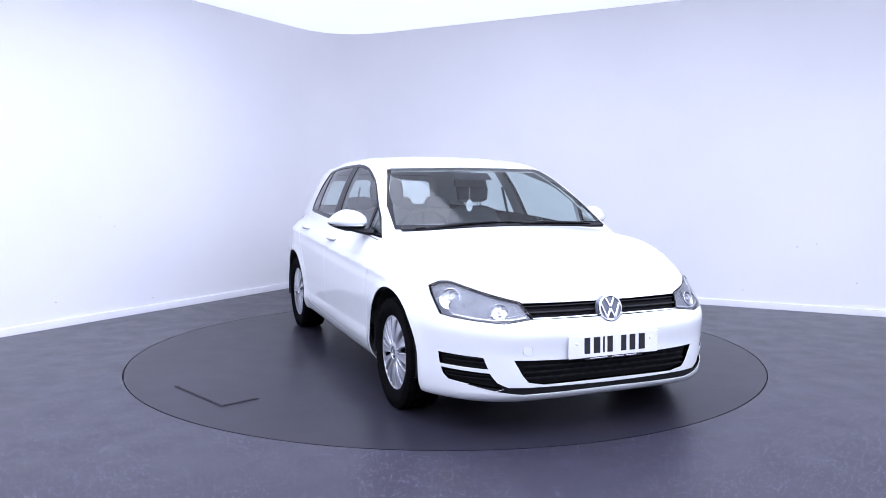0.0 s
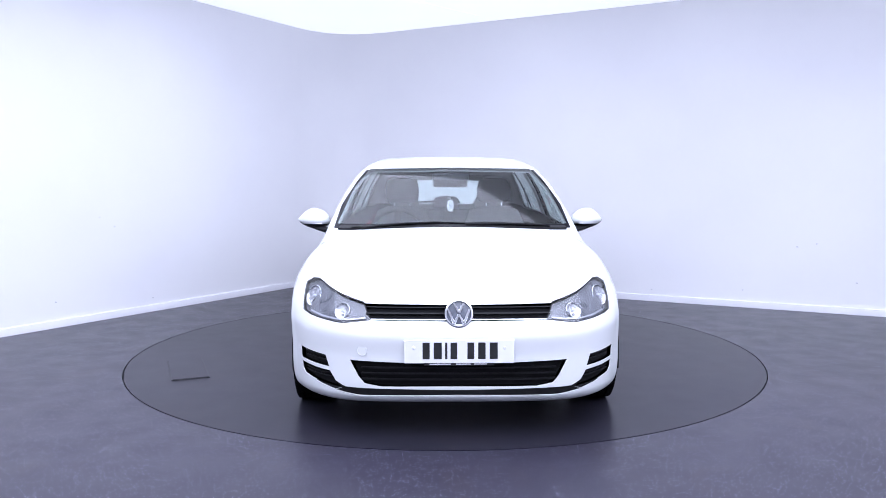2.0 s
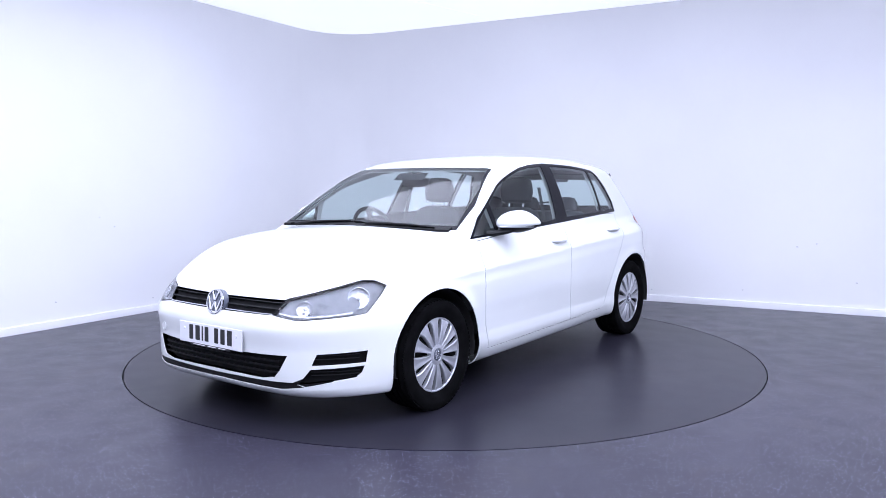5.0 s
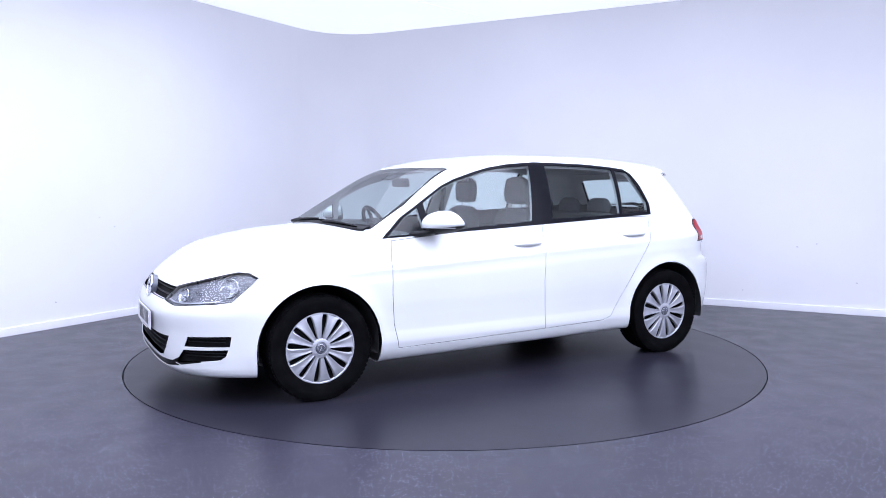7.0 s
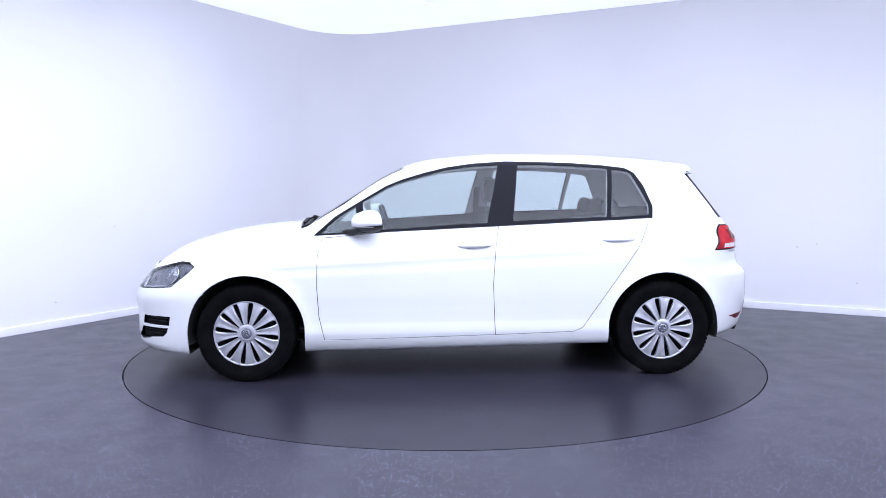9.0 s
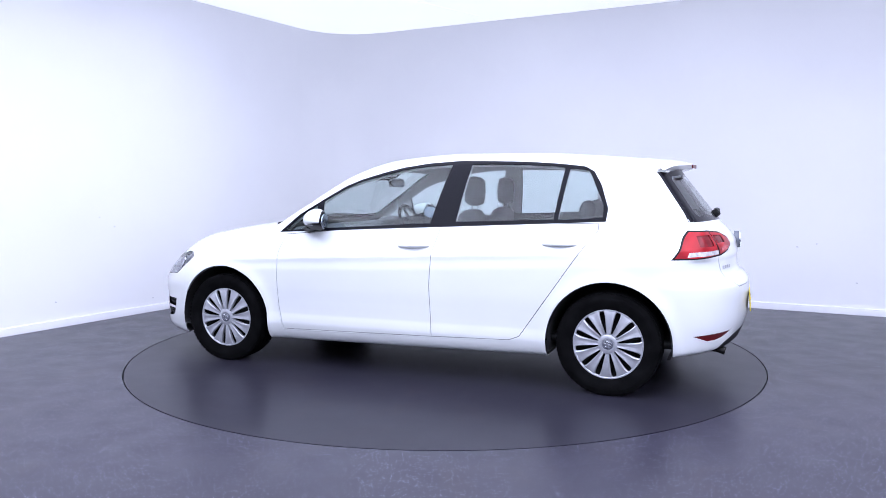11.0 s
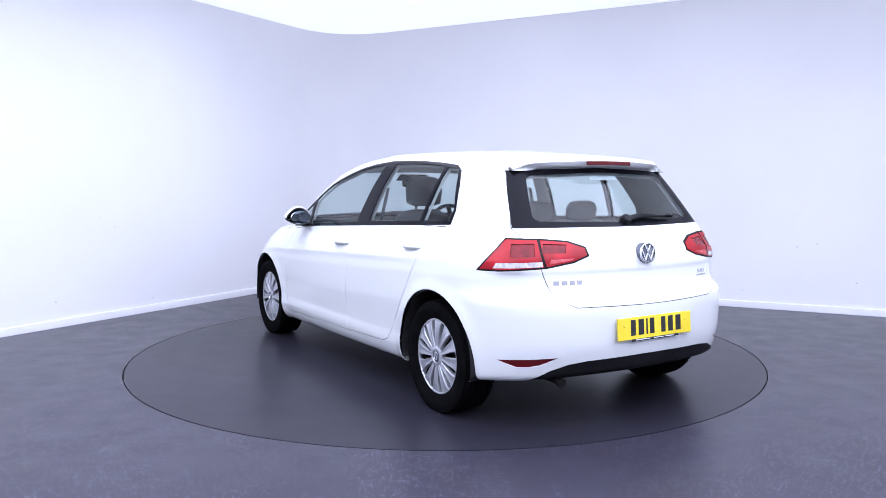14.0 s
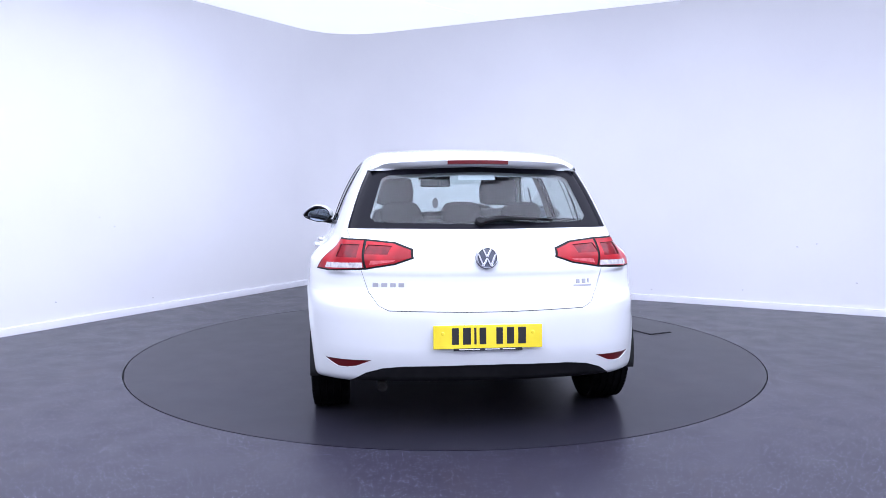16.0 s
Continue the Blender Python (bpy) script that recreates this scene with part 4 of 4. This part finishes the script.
# wipers
def wiper(points, tip, parent, name="wiper"):
    bm = bmesh.new()
    tube(bm, points, [.022, .019, .014, .009] if name == "rear_wiper" else [.014, .011, .009, .007], 10, .7)
    ob = part(name, bm, BLACK, parent, "black wiper arm and blade")
    bm = bmesh.new()
    a, b = tip
    tube(bm, [a, (Vector(a) + Vector(b)) / 2, b], [.006, .008, .005], 8)
    part("blade", bm, RUBBER, ob)


up = Vector((.5, 0, .86)) * .012
for y0, y1, t0, t1 in ((-.56, -.08, -.62, .02), (.08, .55, -.02, .60)):
    arm = [on_top(1.005 - .008 * k, y0 + (y1 - y0) * k / 3) + up * (1.6 if k else 1) for k in range(4)]
    wiper(arm, (on_top(.992, t0) + up, on_top(.980, t1) + up), car)
bm = bmesh.new()
line = [Vector((1.012 - .05 * (y / .7) ** 2, y, on_top(1.012 - .05 * (y / .7) ** 2, y).z - .004)) for y in [-.70 + 1.4 * i / 20 for i in range(21)]]
ribbon(bm, line, .06, .012, 0, across=Vector((.3, 0, 1)))
part("scuttle", bm, BLACK, car, "black scuttle panel below the windscreen")
back = Vector((-.8, 0, .6)) * .02
arm = [on_tail(y, z) + back for y, z in ((.0, 1.035), (-.09, 1.046), (-.2, 1.042), (-.28, 1.036))]
wiper([Vector(arm[0]) - back * .6] + arm[1:], (arm[1], on_tail(-.36, 1.034) + back), tailgate, "rear_wiper")
bm = bmesh.new()
p = on_tail(.01, 1.036)
lathe(bm, [(.026, -.01), (.026, .018), (.02, .026), (0, .028)], facing(p, (-.8, 0, .6)), 24)
part("wiper_hub", bm, BLACK, tailgate)

# exhaust, fixings
bm = bmesh.new()
tube(bm, [(-1.75, .50, .262), (-1.90, .50, .258), (-1.95, .50, .243)], .024, 16)
part("exhaust_pipe", bm, EXHAUST, car, "dark metal exhaust tailpipe")
bm = bmesh.new()
p = on_nose(.46, .435)
lathe(bm, [(.024, -.001), (.0235, .0036), (.0215, .0022), (0, .0022)], facing((p.x, -p.y, p.z), (normal_at(p).x, -normal_at(p).y, 0)), 24)
part("towing_cover", bm, PAINT, car, "round towing eye cover")


# ---- inside the car ----
def slab(bm, rows, n=2.6, k=28):
    """A padded form through rounded sections: (x, z, half width, half thickness, lean in degrees)."""
    rings = []
    for x, z, w, t, lean in rows:
        c, s = math.cos(radians(lean)), math.sin(radians(lean))
        ring = []
        for i in range(k):
            a = 2 * math.pi * i / k
            u = math.copysign(abs(math.cos(a)) ** (2 / n), math.cos(a)) * w
            v = math.copysign(abs(math.sin(a)) ** (2 / n), math.sin(a)) * t
            ring.append(bm.verts.new((x + v * c, u, z + v * s)))
        rings.append(ring)
    for a, b in zip(rings, rings[1:]):
        for i in range(k):
            bm.faces.new((a[i], a[(i + 1) % k], b[(i + 1) % k], b[i]))
    bm.faces.new(rings[0])
    bm.faces.new(rings[-1])
    bmesh.ops.recalc_face_normals(bm, faces=bm.faces)
    return bm


def front_seat(y):
    seat = tagged(new("front_seat"), "dark grey fabric front seat with headrest")
    seat.parent = car
    seat.location = (0, y, 0)
    bm = slab(bmesh.new(), [(-.18, .50, .22, .05, 0), (-.21, .56, .245, .07, 8), (-.26, .75, .25, .075, 10), (-.30, .92, .235, .065, 10), (-.325, 1.02, .19, .055, 12), (-.335, 1.05, .12, .03, 12)])
    part("backrest", bm, FABRIC, seat)
    bm = slab(bmesh.new(), [(-.335, 1.085, .09, .025, 12), (-.34, 1.10, .125, .045, 12), (-.345, 1.18, .135, .052, 12), (-.35, 1.255, .115, .045, 12), (-.352, 1.272, .07, .02, 12)])
    part("headrest", bm, FABRIC, seat)
    for s in (-1, 1):
        bm = tube(bmesh.new(), [(-.33, s * .06, 1.0), (-.345, s * .06, 1.10)], .006, 8)
        part("headrest_post", bm, CHROME, seat)
    bm = bmesh.new()
    block(bm, (.52, .50, .14), pose(.08, 0, .50, 0, -7, 0), .05, 4)
    part("cushion", bm, FABRIC, seat)
    return seat


front_seat(.36)
front_seat(-.36)
bench = tagged(new("rear_bench"), "dark grey fabric rear bench with three low headrests")
bench.parent = car
bm = slab(bmesh.new(), [(-.93, .45, .60, .06, 0), (-.97, .6, .62, .075, 10), (-1.04, .85, .60, .065, 12), (-1.075, .985, .57, .05, 12), (-1.08, 1.005, .52, .02, 12)], 5, 40)
part("backrest", bm, FABRIC, bench)
bm = bmesh.new()
block(bm, (.50, 1.2, .16), pose(-.72, 0, .46, 0, -6, 0), .05, 4)
part("cushion", bm, FABRIC, bench)
for y in (.36, 0, -.36):
    bm = slab(bmesh.new(), [(-1.085, 1.0, .09, .02, 12), (-1.09, 1.015, .115, .04, 12), (-1.10, 1.07, .12, .045, 12), (-1.105, 1.108, .095, .03, 12), (-1.107, 1.118, .06, .012, 12)])
    bmesh.ops.translate(bm, vec=(0, y, 0), verts=bm.verts)
    part("headrest", bm, FABRIC, bench)
bm = bmesh.new()
block(bm, (.58, 1.12, .02), pose(-1.42, 0, .955), .006)
part("parcel_shelf", bm, TRIM_DARK, car, "dark grey parcel shelf behind the rear bench")

# dashboard with an instrument hood, steering wheel on the car's right
bm = slab(bmesh.new(), [(.72, .55, .68, .12, 0), (.72, .70, .70, .16, 0), (.74, .84, .70, .19, 0), (.76, .905, .69, .18, 0), (.78, .925, .66, .14, 0)], 6, 48)
dash = part("dashboard", bm, TRIM_DARK, car, "dark grey soft plastic dashboard")
bm = slab(bmesh.new(), [(.62, .90, .19, .08, 0), (.62, .945, .17, .07, 0), (.63, .965, .12, .04, 0)])
bmesh.ops.translate(bm, vec=(0, -.36, 0), verts=bm.verts)
part("instrument_hood", bm, TRIM_DARK, dash)
WHEEL_AT = Matrix.Translation((.43, -.36, .885)) @ pose(0, 0, 0, 0, -65, 0)
bm = bmesh.new()
lathe(bm, [(.185 + .015 * math.cos(a), .015 * math.sin(a)) for a in [2 * math.pi * i / 12 for i in range(13)]], WHEEL_AT, 48)
steering = part("steering_wheel", bm, BLACK, car, "black three-spoke steering wheel")
bm = bmesh.new()
block(bm, (.13, .16, .035), WHEEL_AT @ pose(0, 0, -.01), .015)
for a in (0, 90, 180):
    block(bm, (.04, .13, .014), WHEEL_AT @ pose(0, 0, 0, 0, 0, a + 90) @ pose(0, .125, -.003), .004)
part("spokes", bm, BLACK, steering)
bm = tube(bmesh.new(), [(.47, -.36, .83), (.66, -.36, .74)], .035, 12)
part("steering_column", bm, BLACK, steering)

# rear-view mirror and the hanging card
bm = bmesh.new()
block(bm, (.03, .235, .062), pose(.405, .0, 1.235, 0, 8, 0), .012, 3)
mirror = part("rear_view_mirror", bm, BLACK, car, "black interior rear-view mirror")
bm = bmesh.new()
block(bm, (.002, .218, .05), pose(.388, .0, 1.2355, 0, 8, 0), .0005, 1)
part("mirror_glass", bm, MIRROR, mirror)
bm = tube(bmesh.new(), [(.43, 0, 1.30), (.412, 0, 1.25)], .011, 8)
part("mirror_mount", bm, BLACK, mirror)
bm = bmesh.new()
lathe(bm, [(1, 0), (.97, .003), (0, .003)], pose(.40, .0, 1.077, 0, 90, 0) @ Matrix.Diagonal((.041, .024, 1, 1)), 28)
bmesh.ops.solidify(bm, geom=bm.faces, thickness=.002)
card = part("air_freshener", bm, WHITE_PLASTIC, car, "white oval card hanging from the mirror")
bm = tube(bmesh.new(), [(.40, 0, 1.225), (.40, .001, 1.117)], .0012, 6)
part("cord", bm, WHITE_PLASTIC, card)
for z, w in ((1.088, .026), (1.077, .03), (1.066, .026)):
    bm = bmesh.new()
    block(bm, (.0012, w, .004), pose(.4045, 0, z), 0)
    part("bar", bm, SILVER, card)
# black sensor panel at the top of the windscreen
bm = bmesh.new()
n = Vector((.533, 0, .846))
block(bm, (.25, .085, .004), facing(Vector((.985 - (1.290 - .966) * .846 / .533, 0, 1.290)) - n * .016, n), .001, 1)
part("sensor_panel", bm, FRIT, car, "black sensor panel behind the windscreen")
# pale sticker at the top of the rear window
bm = bmesh.new()
p = on_tail(0, 1.262)
block(bm, (.19, .030, .001), facing(p - Vector((-.8, 0, .6)) * .008, (-.78, 0, .62)), 0)
part("sticker", bm, WHITE_PLASTIC, tailgate, "pale sticker inside the rear window")
# seat belts
for s in (1, -1):
    bm = bmesh.new()
    ribbon(bm, [Vector((-.22, .70 * s, .62)), Vector((-.26, .66 * s, .9)), Vector((-.27, .59 * s, 1.2))], .045, .002, across=Vector((0, -s, .2)))
    part("seat_belt", bm, TRIM_DARK, car)


# ---- what moves: the turntable turns clockwise and carries the car ----
HEADING = [(0, -67.68), (0.5, -71.23), (1, -76.68), (1.5, -82.70), (2, -89.16), (2.5, -95.39), (3, -101.62), (3.5, -107.84), (4, -114.07), (6.5, -145.21), (7, -151.44), (7.5, -157.67), (8, -163.89), (8.5, -170.12), (9, -176.35), (11.5, -207.49), (12, -213.71), (12.5, -219.94), (13, -226.17), (13.5, -232.40), (14, -238.63), (14.5, -244.85), (15, -251.08), (15.5, -257.31), (16, -263.54)]
OFFSET = Vector((-0.029, 0.032, 0))              # the car's middle on the turntable


def motions():
    walk(turntable, [(t, Matrix.Translation(TABLE) @ pose(0, 0, 0, 0, 0, a)) for t, a in HEADING])
    walk(car, [(t, Matrix.Translation(TABLE) @ pose(0, 0, 0, 0, 0, a) @ Matrix.Translation(OFFSET)) for t, a in HEADING])


motions()
